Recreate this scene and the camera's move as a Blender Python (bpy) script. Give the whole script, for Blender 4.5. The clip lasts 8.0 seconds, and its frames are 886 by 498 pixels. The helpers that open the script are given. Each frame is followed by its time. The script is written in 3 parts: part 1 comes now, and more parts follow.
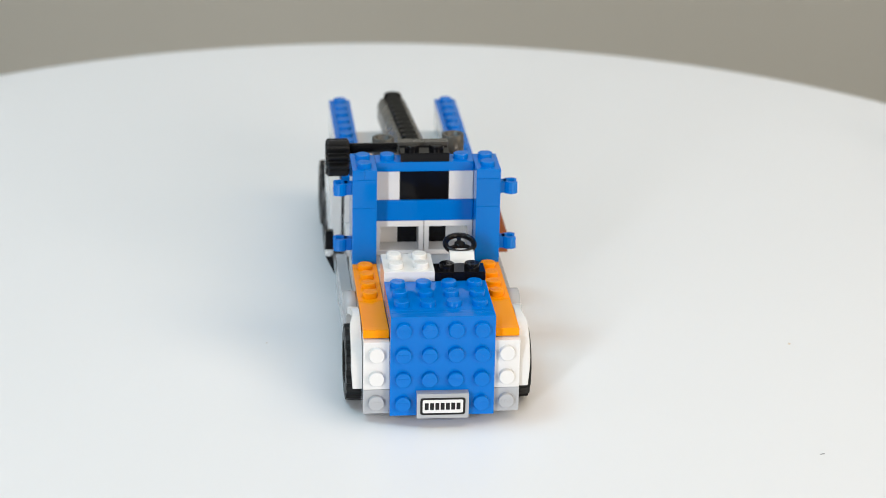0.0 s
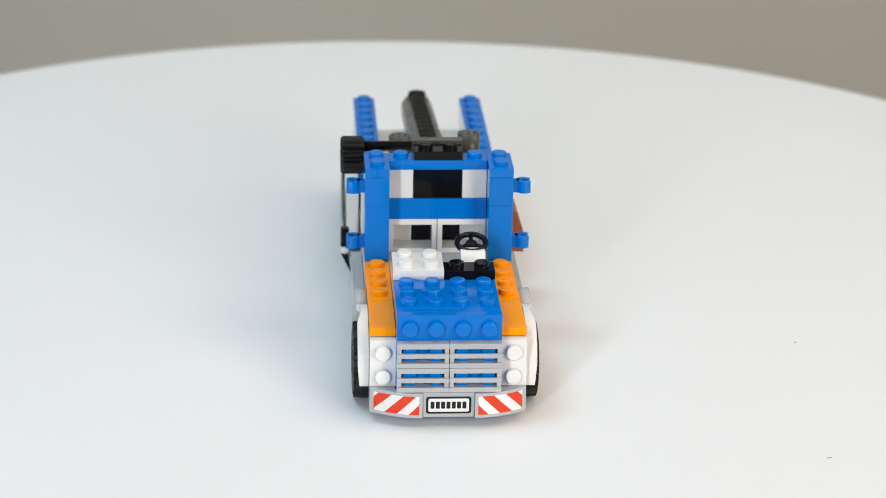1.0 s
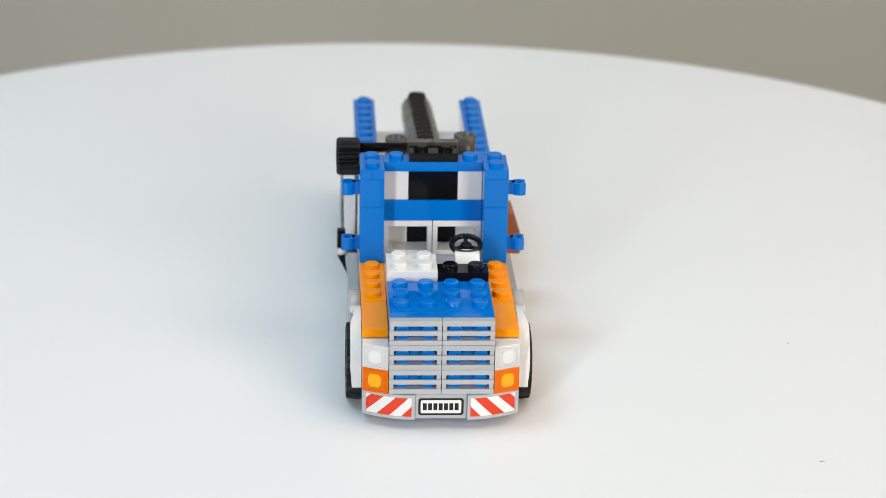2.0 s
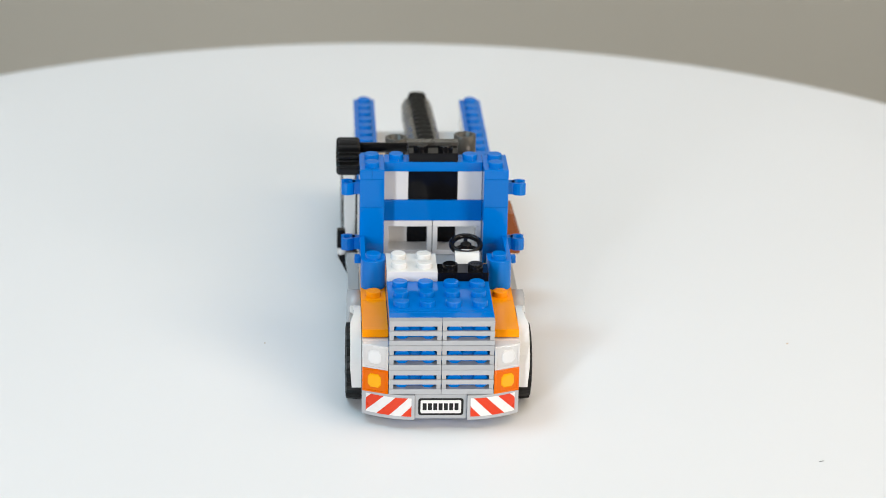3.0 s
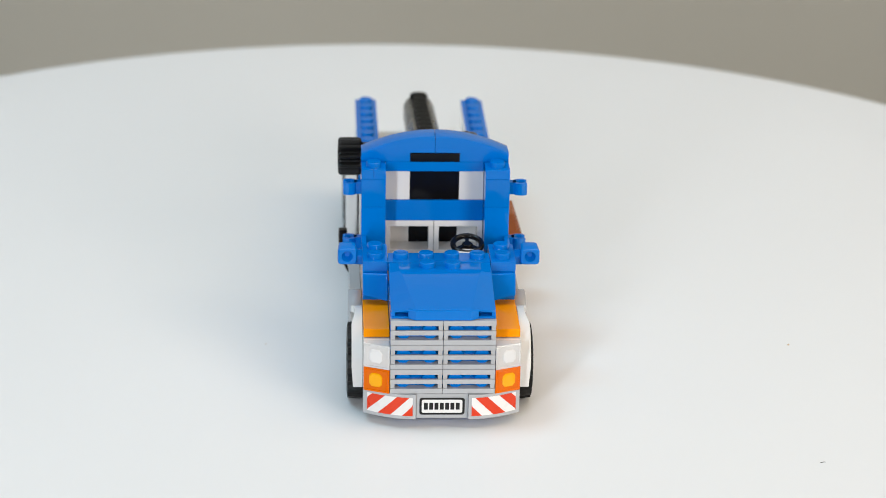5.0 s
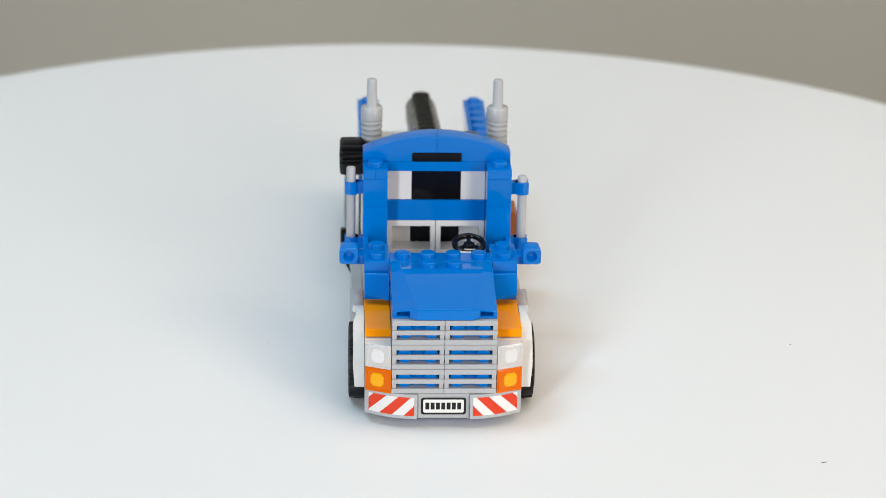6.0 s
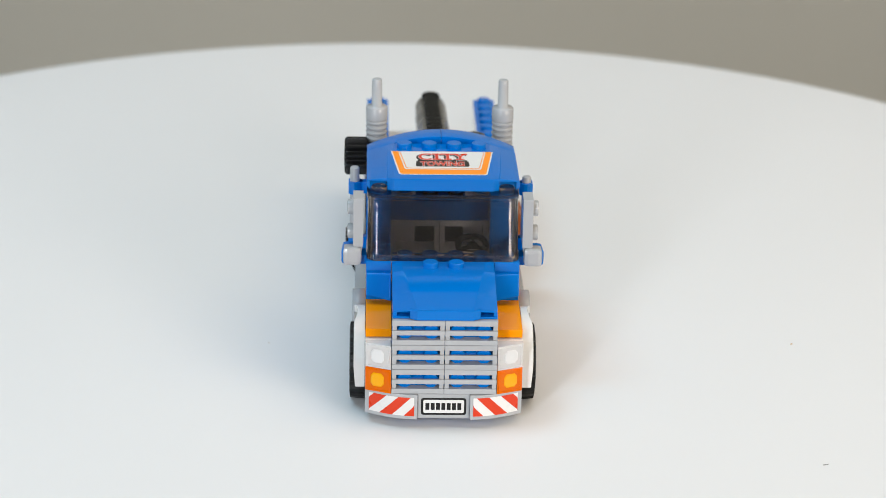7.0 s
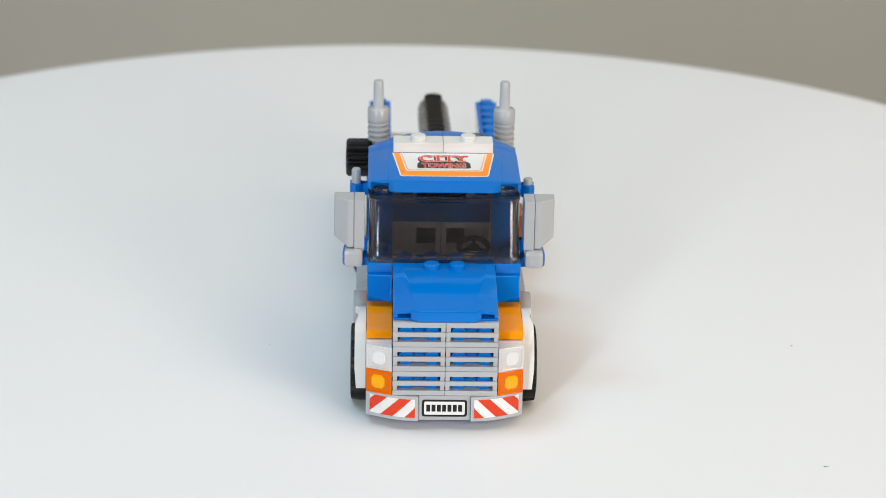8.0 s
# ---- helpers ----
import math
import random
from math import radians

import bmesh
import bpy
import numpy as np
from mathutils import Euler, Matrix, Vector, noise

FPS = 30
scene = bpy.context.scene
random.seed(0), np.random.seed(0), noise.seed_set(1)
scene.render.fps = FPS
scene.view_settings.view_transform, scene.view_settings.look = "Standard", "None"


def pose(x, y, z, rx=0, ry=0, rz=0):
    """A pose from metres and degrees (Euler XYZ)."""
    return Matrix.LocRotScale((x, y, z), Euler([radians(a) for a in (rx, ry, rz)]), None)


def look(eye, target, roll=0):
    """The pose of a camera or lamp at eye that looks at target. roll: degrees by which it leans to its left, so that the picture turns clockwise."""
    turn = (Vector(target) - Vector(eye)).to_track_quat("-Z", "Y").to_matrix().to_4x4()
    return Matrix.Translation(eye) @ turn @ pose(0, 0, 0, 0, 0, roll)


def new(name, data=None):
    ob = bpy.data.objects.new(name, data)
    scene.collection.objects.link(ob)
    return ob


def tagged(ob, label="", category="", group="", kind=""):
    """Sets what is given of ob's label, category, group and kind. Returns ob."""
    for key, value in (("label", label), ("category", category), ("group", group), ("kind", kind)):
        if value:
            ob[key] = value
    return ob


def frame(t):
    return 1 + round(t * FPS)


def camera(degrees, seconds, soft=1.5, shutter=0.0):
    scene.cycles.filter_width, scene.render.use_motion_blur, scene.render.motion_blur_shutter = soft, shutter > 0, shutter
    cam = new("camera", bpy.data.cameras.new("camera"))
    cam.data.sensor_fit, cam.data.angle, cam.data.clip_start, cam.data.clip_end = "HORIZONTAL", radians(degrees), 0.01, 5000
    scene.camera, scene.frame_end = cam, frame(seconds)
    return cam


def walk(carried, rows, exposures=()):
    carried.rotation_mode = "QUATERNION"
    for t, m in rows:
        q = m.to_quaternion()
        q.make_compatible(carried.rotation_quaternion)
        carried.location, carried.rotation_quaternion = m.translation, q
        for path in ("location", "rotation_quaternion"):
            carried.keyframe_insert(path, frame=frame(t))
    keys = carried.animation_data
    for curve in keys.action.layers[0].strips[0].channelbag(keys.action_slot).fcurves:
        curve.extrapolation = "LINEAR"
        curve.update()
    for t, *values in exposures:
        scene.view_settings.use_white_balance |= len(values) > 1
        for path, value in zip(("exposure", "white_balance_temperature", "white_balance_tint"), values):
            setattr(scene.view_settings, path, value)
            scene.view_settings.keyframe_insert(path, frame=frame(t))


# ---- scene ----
# Units in the builders below are millimetres of the toy; part() turns them into metres.
MM = 0.001
CLEAR = 3.4            # the toy's lowest edge stands this far above the table
CAM_AT = (-0.0006, -0.6987, 0.3227)
PITCH, ROLL = 20.809, 1.148

# start of each pose (s), camera turn and tilt (degrees), toy x, y (mm) and turn (degrees)
STATES = [
    (0.00, 0.000, 0.000, 0.00, 0.00, 5.81), (0.17, -0.010, -0.006, 0.00, 0.10, 5.60), (0.47, -0.019, -0.013, 0.03, 0.30, 3.98),
    (0.87, 0.148, -0.045, 0.08, -0.44, 3.93), (1.27, -0.019, 0.000, -0.24, -0.28, 3.11), (1.57, -0.025, 0.000, -0.20, -0.28, 3.10),
    (1.97, -0.035, 0.000, 0.00, -0.28, 3.10), (2.33, -0.040, 0.000, 0.04, -0.28, 3.09), (2.70, -0.045, 0.000, 0.08, -0.28, 3.08),
    (3.17, -0.052, -0.013, 0.04, 0.43, 2.88), (3.57, -0.070, 0.010, 0.05, 0.30, 2.85), (3.87, -0.097, 0.032, 0.07, 0.10, 2.83),
    (4.27, -0.052, 0.026, 0.20, 0.93, 3.05), (4.63, -0.040, 0.026, 0.20, 0.90, 3.05), (5.00, -0.020, 0.024, 0.15, 0.88, 3.02),
    (5.33, 0.000, 0.022, 0.10, 0.86, 3.00), (5.67, 0.026, 0.019, 0.04, 0.85, 2.96), (6.17, 0.006, 0.026, 0.08, 0.05, 3.37),
    (6.57, 0.030, 0.015, 0.00, 0.00, 2.60), (6.87, 0.052, 0.000, -0.19, -0.08, 1.97), (7.27, 0.000, 0.000, -0.08, -0.12, 1.79),
    (7.67, 0.058, 0.039, 0.00, -0.07, 1.79)]


def held(rows, seconds=8.0):
    """Rows that stand still from each start until one thirtieth of a second before the next."""
    out = []
    for i, (t, m) in enumerate(rows):
        out.append((t, m))
        out.append((rows[i + 1][0] - 1 / 30 if i + 1 < len(rows) else seconds, m))
    return out


cam = camera(20.08, 8.0, soft=0.6)
cam.data.dof.use_dof, cam.data.dof.focus_distance, cam.data.dof.aperture_fstop = True, 0.765, 16.0
walk(cam, held([(s[0], pose(*CAM_AT, 90 - PITCH + s[2], 0, s[1]) @ pose(0, 0, 0, 0, 0, ROLL)) for s in STATES]),
     [(0.0, 0.0), (2.67, 0.0), (2.7, 0.04), (3.13, 0.04), (3.17, 0.0), (4.23, 0.0), (4.27, -0.03), (6.83, -0.03), (6.87, -0.05), (8.0, -0.05)])

# ---- world and light ----
world = bpy.data.worlds.new("room_air")
world.use_nodes = True
world.node_tree.nodes["Background"].inputs["Color"].default_value = (0.9, 0.95, 1.0, 1)
world.node_tree.nodes["Background"].inputs["Strength"].default_value = 0.05
scene.world = world


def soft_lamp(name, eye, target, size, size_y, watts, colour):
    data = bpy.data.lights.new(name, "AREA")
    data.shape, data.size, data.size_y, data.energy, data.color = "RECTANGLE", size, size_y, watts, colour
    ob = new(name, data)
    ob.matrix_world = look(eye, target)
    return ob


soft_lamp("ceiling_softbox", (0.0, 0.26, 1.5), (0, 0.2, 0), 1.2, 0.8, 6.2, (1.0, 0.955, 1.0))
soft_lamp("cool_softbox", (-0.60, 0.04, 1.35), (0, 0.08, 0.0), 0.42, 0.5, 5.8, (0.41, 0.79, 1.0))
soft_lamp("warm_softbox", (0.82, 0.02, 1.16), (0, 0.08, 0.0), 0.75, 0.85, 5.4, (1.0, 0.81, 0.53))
soft_lamp("cool_strip_light", (-0.56, -1.32, 0.46), (0, 0.0, 0.03), 0.12, 0.72, 12.6, (0.87, 0.93, 1.0))
soft_lamp("warm_panel_light", (0.92, -1.07, 0.46), (0, 0.0, 0.03), 0.55, 0.68, 13.2, (1.0, 0.88, 0.77))


# ---- materials ----
def nodes_of(name):
    m = bpy.data.materials.new(name)
    m.use_nodes = True
    return m, m.node_tree.nodes, m.node_tree.links, m.node_tree.nodes["Principled BSDF"]


def plastic(name, colour, rough=0.2, transmission=0.0, ior=1.52, grain=0.012, spec=0.32):
    """Moulded plastic: slight gloss changes, faint flow marks and tiny scratches."""
    m, n, l, p = nodes_of(name)
    p.inputs["IOR"].default_value, p.inputs["Transmission Weight"].default_value = ior, transmission
    p.inputs["Specular IOR Level"].default_value = spec
    co = n.new("ShaderNodeTexCoord")
    wide, fine = n.new("ShaderNodeTexNoise"), n.new("ShaderNodeTexNoise")
    wide.inputs["Scale"].default_value, fine.inputs["Scale"].default_value = 90, 2200
    wide.inputs["Detail"].default_value = 3
    info, hue = n.new("ShaderNodeObjectInfo"), n.new("ShaderNodeHueSaturation")
    hue.inputs["Color"].default_value = (*colour, 1)
    vary = n.new("ShaderNodeMapRange")
    vary.inputs["To Min"].default_value, vary.inputs["To Max"].default_value = 0.965, 1.035
    l.new(info.outputs["Random"], vary.inputs["Value"])
    l.new(vary.outputs["Result"], hue.inputs["Value"])
    l.new(hue.outputs["Color"], p.inputs["Base Color"])
    gloss = n.new("ShaderNodeMapRange")
    gloss.inputs["From Min"].default_value, gloss.inputs["From Max"].default_value = 0.3, 0.7
    gloss.inputs["To Min"].default_value, gloss.inputs["To Max"].default_value = max(rough - 0.05, 0.0), rough + 0.06
    bump = n.new("ShaderNodeBump")
    bump.inputs["Strength"].default_value, bump.inputs["Distance"].default_value = grain, 0.0004
    mix = n.new("ShaderNodeMath")
    mix.operation = "ADD"
    for t in (wide, fine):
        l.new(co.outputs["Object"], t.inputs["Vector"])
    l.new(wide.outputs["Fac"], gloss.inputs["Value"])
    l.new(gloss.outputs["Result"], p.inputs["Roughness"])
    l.new(wide.outputs["Fac"], mix.inputs[0])
    l.new(fine.outputs["Fac"], mix.inputs[1])
    l.new(mix.outputs["Value"], bump.inputs["Height"])
    l.new(bump.outputs["Normal"], p.inputs["Normal"])
    return m


def painted(name, colour, rough, scale, amount, bump_mm=0.1, spec=0.5):
    """A broad matt or satin surface with soft blotches and a fine grain."""
    m, n, l, p = nodes_of(name)
    co = n.new("ShaderNodeTexCoord")
    big, small, ramp = n.new("ShaderNodeTexNoise"), n.new("ShaderNodeTexNoise"), n.new("ShaderNodeValToRGB")
    big.inputs["Scale"].default_value, small.inputs["Scale"].default_value = scale, scale * 60
    big.inputs["Detail"].default_value = 5
    ramp.color_ramp.elements[0].position, ramp.color_ramp.elements[1].position = 0.3, 0.7
    ramp.color_ramp.elements[0].color = (*[c * (1 - amount) for c in colour], 1)
    ramp.color_ramp.elements[1].color = (*[min(c * (1 + amount), 0.95) for c in colour], 1)
    bump = n.new("ShaderNodeBump")
    bump.inputs["Strength"].default_value, bump.inputs["Distance"].default_value = 0.3, bump_mm * MM
    for t in (big, small):
        l.new(co.outputs["Object"], t.inputs["Vector"])
    l.new(big.outputs["Fac"], ramp.inputs["Fac"])
    l.new(ramp.outputs["Color"], p.inputs["Base Color"])
    l.new(small.outputs["Fac"], bump.inputs["Height"])
    l.new(bump.outputs["Normal"], p.inputs["Normal"])
    p.inputs["Roughness"].default_value = rough
    p.inputs["Specular IOR Level"].default_value = spec
    return m


BLUE = plastic("blue_plastic", (0.0, 0.155, 0.565), 0.07, spec=0.26)
ORANGE = plastic("orange_plastic", (0.96, 0.315, 0.002), 0.1, spec=0.13)
WHITE = plastic("white_plastic", (0.70, 0.70, 0.69), 0.1)
GREY = plastic("light_grey_plastic", (0.40, 0.415, 0.435), 0.16)
DARK = plastic("dark_grey_plastic", (0.085, 0.08, 0.072), 0.28)
BLACK = plastic("black_plastic", (0.005, 0.005, 0.006), 0.08, spec=0.18)
MATT_BLACK = plastic("matt_black_plastic", (0.007, 0.007, 0.007), 0.5, spec=0.08)
RUBBER = plastic("black_rubber", (0.006, 0.006, 0.006), 0.4, grain=0.12, spec=0.25)
TAN = plastic("tan_plastic", (0.60, 0.43, 0.25), 0.25)
BROWN = plastic("reddish_brown_plastic", (0.30, 0.085, 0.02), 0.25)
CLEAR_LENS = plastic("clear_plastic", (1.0, 1.0, 1.0), 0.02, 0.52, 1.3, 0.003, 0.8)
CLEAR_CORE = plastic("clear_plastic_core", (0.86, 0.865, 0.87), 0.05, 0.25, 1.45, 0.005, 0.8)
AMBER_LENS = plastic("clear_orange_plastic", (1.0, 0.20, 0.0), 0.02, 0.35, 1.25, 0.003, 0.9)
AMBER_CORE = plastic("clear_orange_plastic_core", (1.0, 0.47, 0.0), 0.05, 0.2, 1.4, 0.005, 0.6)
SMOKE = plastic("smoke_tinted_plastic", (0.46, 0.42, 0.395), 0.015, 1.0, 1.5, 0.004, 0.5)


def dusty_and_hazed(m):
    """Fine dust grains that cloud a clear plastic here and there, plus painted reflection haze."""
    n, l = m.node_tree.nodes, m.node_tree.links
    p = n["Principled BSDF"]
    co, dots, less, mix = n.new("ShaderNodeTexCoord"), n.new("ShaderNodeTexVoronoi"), n.new("ShaderNodeMath"), n.new("ShaderNodeMixRGB")
    dots.inputs["Scale"].default_value = 420
    less.operation, less.inputs[1].default_value = "GREATER_THAN", 0.036
    l.new(co.outputs["Object"], dots.inputs["Vector"])
    l.new(dots.outputs["Distance"], less.inputs[0])
    # an even diffuse veil stands in for light reflected off the screen
    reflection_haze = n.new("ShaderNodeMath")
    reflection_haze.operation, reflection_haze.inputs[1].default_value = "MULTIPLY", 0.985
    # hairline scratches, broken up by a soft mask
    cracks, line, mask, step, both = (n.new("ShaderNodeTexVoronoi"), n.new("ShaderNodeMath"), n.new("ShaderNodeTexNoise"),
                                      n.new("ShaderNodeMapRange"), n.new("ShaderNodeMath"))
    bend, place = n.new("ShaderNodeTexNoise"), n.new("ShaderNodeVectorMath")
    bend.inputs["Scale"].default_value, mask.inputs["Scale"].default_value = 120, 150
    place.operation, place.inputs[1].default_value, place.inputs[2].default_value = "MULTIPLY_ADD", (0.012, 0.012, 0.012), (0, 0, 0)
    cracks.feature = "DISTANCE_TO_EDGE"
    cracks.inputs["Scale"].default_value = 210
    line.operation, line.inputs[1].default_value = "LESS_THAN", 0.022
    step.inputs["From Min"].default_value, step.inputs["From Max"].default_value = 0.45, 0.65
    step.inputs["To Max"].default_value = 0.022
    both.operation = "MULTIPLY"
    l.new(co.outputs["Object"], bend.inputs["Vector"])
    l.new(co.outputs["Object"], mask.inputs["Vector"])
    l.new(bend.outputs["Color"], place.inputs[0])
    l.new(co.outputs["Object"], place.inputs[2])
    l.new(place.outputs["Vector"], cracks.inputs["Vector"])
    l.new(cracks.outputs["Distance"], line.inputs[0])
    l.new(mask.outputs["Fac"], step.inputs["Value"])
    l.new(line.outputs["Value"], both.inputs[0])
    l.new(step.outputs["Result"], both.inputs[1])
    clean = n.new("ShaderNodeMath")
    clean.operation = "SUBTRACT"
    l.new(less.outputs["Value"], clean.inputs[0])
    l.new(both.outputs["Value"], clean.inputs[1])
    l.new(clean.outputs["Value"], reflection_haze.inputs[0])
    l.new(reflection_haze.outputs["Value"], p.inputs["Transmission Weight"])
    old = p.inputs["Base Color"].links[0].from_socket
    mix.inputs[1].default_value = (0.5, 0.5, 0.5, 1)
    l.new(less.outputs["Value"], mix.inputs[0])
    l.new(old, mix.inputs[2])
    l.new(mix.outputs[0], p.inputs["Base Color"])


dusty_and_hazed(SMOKE)
RED_INK = plastic("red_print", (0.66, 0.042, 0.009), 0.3)
WHITE_INK = plastic("white_sticker", (0.72, 0.72, 0.715), 0.3)
ORANGE_INK = plastic("orange_print", (0.95, 0.28, 0.01), 0.3)
BLACK_INK = plastic("black_print", (0.008, 0.008, 0.008), 0.3)
TABLE = painted("white_table_laminate", (0.788, 0.796, 0.815), 0.42, 5, 0.012, 0.04, 0.3)
WALL = painted("greige_wall_paint", (0.555, 0.54, 0.485), 0.85, 2.2, 0.03, 0.3)
FLOOR = painted("grey_floor", (0.32, 0.30, 0.28), 0.6, 3, 0.06)
CEIL = painted("white_ceiling_paint", (0.78, 0.77, 0.75), 0.9, 2, 0.02)
METAL = painted("white_table_leg_paint", (0.7, 0.7, 0.7), 0.4, 8, 0.03)


# ---- mesh helpers ----
def box(bm, x0, x1, y0, y1, z0, z1, bevel=0.16, taper=None):
    """A box with softened edges. taper: a function that moves each corner."""
    vs = [bm.verts.new((x, y, z)) for x in (x0, x1) for y in (y0, y1) for z in (z0, z1)]
    if taper:
        for v in vs:
            v.co = taper(v.co)
    fs = [bm.faces.new([vs[i] for i in q]) for q in ((0, 1, 3, 2), (4, 6, 7, 5), (0, 4, 5, 1), (2, 3, 7, 6), (0, 2, 6, 4), (1, 5, 7, 3))]
    if bevel > 0:
        es = list({e for f in fs for e in f.edges})
        bmesh.ops.bevel(bm, geom=es, offset=bevel, segments=2, affect="EDGES", profile=0.6)
    return bm


AXES = {"z": Matrix.Identity(4), "-y": Matrix.Rotation(radians(90), 4, "X"), "y": Matrix.Rotation(radians(-90), 4, "X"),
        "x": Matrix.Rotation(radians(90), 4, "Y"), "-x": Matrix.Rotation(radians(-90), 4, "Y")}


def lathe(bm, at, axis, profile, seg=24, caps=True):
    """Rings of (radius, height) along an axis from the point at."""
    m = Matrix.Translation(at) @ AXES[axis]
    rings = [[bm.verts.new(m @ Vector((r * math.cos(2 * math.pi * i / seg), r * math.sin(2 * math.pi * i / seg), h))) for i in range(seg)] for r, h in profile]
    for a, b in zip(rings, rings[1:]):
        for i in range(seg):
            bm.faces.new((a[i], a[(i + 1) % seg], b[(i + 1) % seg], b[i])).smooth = True
    if caps:
        bm.faces.new(rings[-1])
        bm.faces.new(list(reversed(rings[0])))
    return bm


def stud(bm, x, y, z, axis="z", relief=True):
    lathe(bm, (x, y, z), axis, [(2.4, -0.05), (2.4, 1.45), (2.33, 1.62), (2.15, 1.7)])
    if relief:
        m = Matrix.Translation((x, y, z)) @ AXES[axis]
        for i in range(4):
            u = -1.29 + i * 0.86
            sub = [bm.verts.new(m @ Vector((u + a, b, c))) for a in (-0.2, 0.2) for b in (-0.62, 0.62) for c in (1.6, 1.84)]
            for q in ((0, 1, 3, 2), (4, 6, 7, 5), (0, 4, 5, 1), (2, 3, 7, 6), (1, 5, 7, 3)):
                bm.faces.new([sub[k] for k in q])
    return bm


def prism(bm, outline, axis, lo, hi, bevel=0.16):
    """An outline in the two other axes (in their order x, y, z), pushed from lo to hi along axis."""
    def at(p, h):
        return {"x": (h, p[0], p[1]), "y": (p[0], h, p[1]), "z": (p[0], p[1], h)}[axis]
    a, b = [bm.verts.new(at(p, lo)) for p in outline], [bm.verts.new(at(p, hi)) for p in outline]
    fs = [bm.faces.new(a), bm.faces.new(list(reversed(b)))]
    for i in range(len(outline)):
        j = (i + 1) % len(outline)
        fs.append(bm.faces.new((a[j], a[i], b[i], b[j])))
    bmesh.ops.recalc_face_normals(bm, faces=fs)
    if bevel > 0:
        es = [e for e in {e for f in fs for e in f.edges} if len(e.link_faces) == 2 and e.calc_face_angle(0) > 0.5]
        bmesh.ops.bevel(bm, geom=es, offset=bevel, segments=2, affect="EDGES", profile=0.6)
    return bm


def sheet(bm, corners):
    return bm.faces.new([bm.verts.new(c) for c in corners])


def part(name, bm, material, parent, label="", lift=CLEAR):
    """Link a bmesh as one mesh object under a thing or a part, its origin at the middle of its base."""
    lo = Vector([min(v.co[i] for v in bm.verts) for i in range(3)])
    hi = Vector([max(v.co[i] for v in bm.verts) for i in range(3)])
    base = Vector(((lo.x + hi.x) / 2, (lo.y + hi.y) / 2, lo.z))
    for v in bm.verts:
        v.co = (v.co - base) * MM
    if name != "windscreen":
        for e in bm.edges:
            e.smooth = len(e.link_faces) == 2 and e.calc_face_angle(0) < 0.7
    me = bpy.data.meshes.new(name)
    bm.to_mesh(me)
    bm.free()
    me.materials.append(material)
    ob = new(name, me)
    ob.parent = parent
    spot = (base + Vector((0, 0, lift))) * MM
    holder = parent
    while holder is not None and holder.parent is not None:
        spot = spot - holder.location
        holder = holder.parent
    ob.location = spot
    if label:
        ob["label"] = label
    return ob


def B():
    return bmesh.new()


# ---- the room ----
def slab(name, x0, x1, y0, y1, z0, z1, material, label):
    bm = box(B(), x0, x1, y0, y1, z0, z1, 0)
    me = bpy.data.meshes.new(name)
    bmesh.ops.recalc_face_normals(bm, faces=bm.faces)
    bm.to_mesh(me)
    bm.free()
    me.materials.append(material)
    return tagged(new(name, me), label, name.split("_")[0], "", "structure")


slab("floor", -2, 2, -2.2, 1.5, -0.80, -0.72, FLOOR, "plain grey floor under the round table")
slab("wall_north", -2, 2, 1.4, 1.5, -0.72, 1.7, WALL, "plain matt greige painted wall behind the table")
slab("wall_south", -2, 2, -2.3, -2.2, -0.72, 1.7, WALL, "plain greige painted wall")
slab("wall_east", 2, 2.1, -2.2, 1.5, -0.72, 1.7, WALL, "plain greige painted wall")
slab("wall_west", -2.1, -2, -2.2, 1.5, -0.72, 1.7, WALL, "plain greige painted wall")
slab("ceiling", -2, 2, -2.2, 1.5, 1.7, 1.78, CEIL, "plain white painted ceiling")


def round_table():
    thing = tagged(new("round_table"), "round white laminate table with a softly rounded edge", "table")
    thing.location = (-0.0123, 0.1209, -0.72)
    bm = lathe(B(), (-12.3, 120.9, -22), "z", [(289, 0), (298, 2), (302.4, 8), (304, 14), (302.8, 18.6), (299.5, 21.2), (295, 22)], 200)
    top = part("tabletop", bm, TABLE, thing, lift=0)
    leg = part("pedestal", lathe(B(), (-12.3, 120.9, -712), "z", [(30, 0), (28, 20), (28, 660), (60, 690)], 40), METAL, thing, lift=0)
    foot = part("foot_plate", lathe(B(), (-12.3, 120.9, -720), "z", [(200, 0), (200, 6), (190, 10)], 64), METAL, thing, lift=0)
    for ob in (top, leg, foot):
        ob.location = ob.location - thing.location
    return thing


table = round_table()


def lint(x, y, size):
    bm = B()
    for i in range(4):
        a = -0.6 + i * 0.35
        box(bm, i * 0.55, i * 0.55 + 0.7, a * 0.6, a * 0.6 + 0.16, 0, 0.14, 0)
    for v in bm.verts:
        v.co *= size * MM
    me = bpy.data.meshes.new("lint_speck")
    bm.to_mesh(me)
    bm.free()
    me.materials.append(BLACK)
    ob = tagged(new("lint_speck", me), "tiny dark curl of lint on the white tabletop", "lint")
    ob.location = (x * MM, y * MM, 0.0001)
    return ob


speck = lint(114.0, -20.0, 0.72)


def crumb(x, y, r, material):
    bm = bmesh.new()
    bmesh.ops.create_icosphere(bm, subdivisions=2, radius=r * MM)
    for v in bm.verts:
        v.co = Vector((v.co.x * 1.2, v.co.y * 0.9, max(v.co.z, -0.3 * r * MM) * 0.7))
    me = bpy.data.meshes.new("crumb")
    bm.to_mesh(me)
    bm.free()
    me.materials.append(material)
    ob = tagged(new("crumb", me), "tiny crumb lying on the white tabletop", "crumb")
    ob.location = (x * MM, y * MM, 0.2 * r * MM)
    return ob


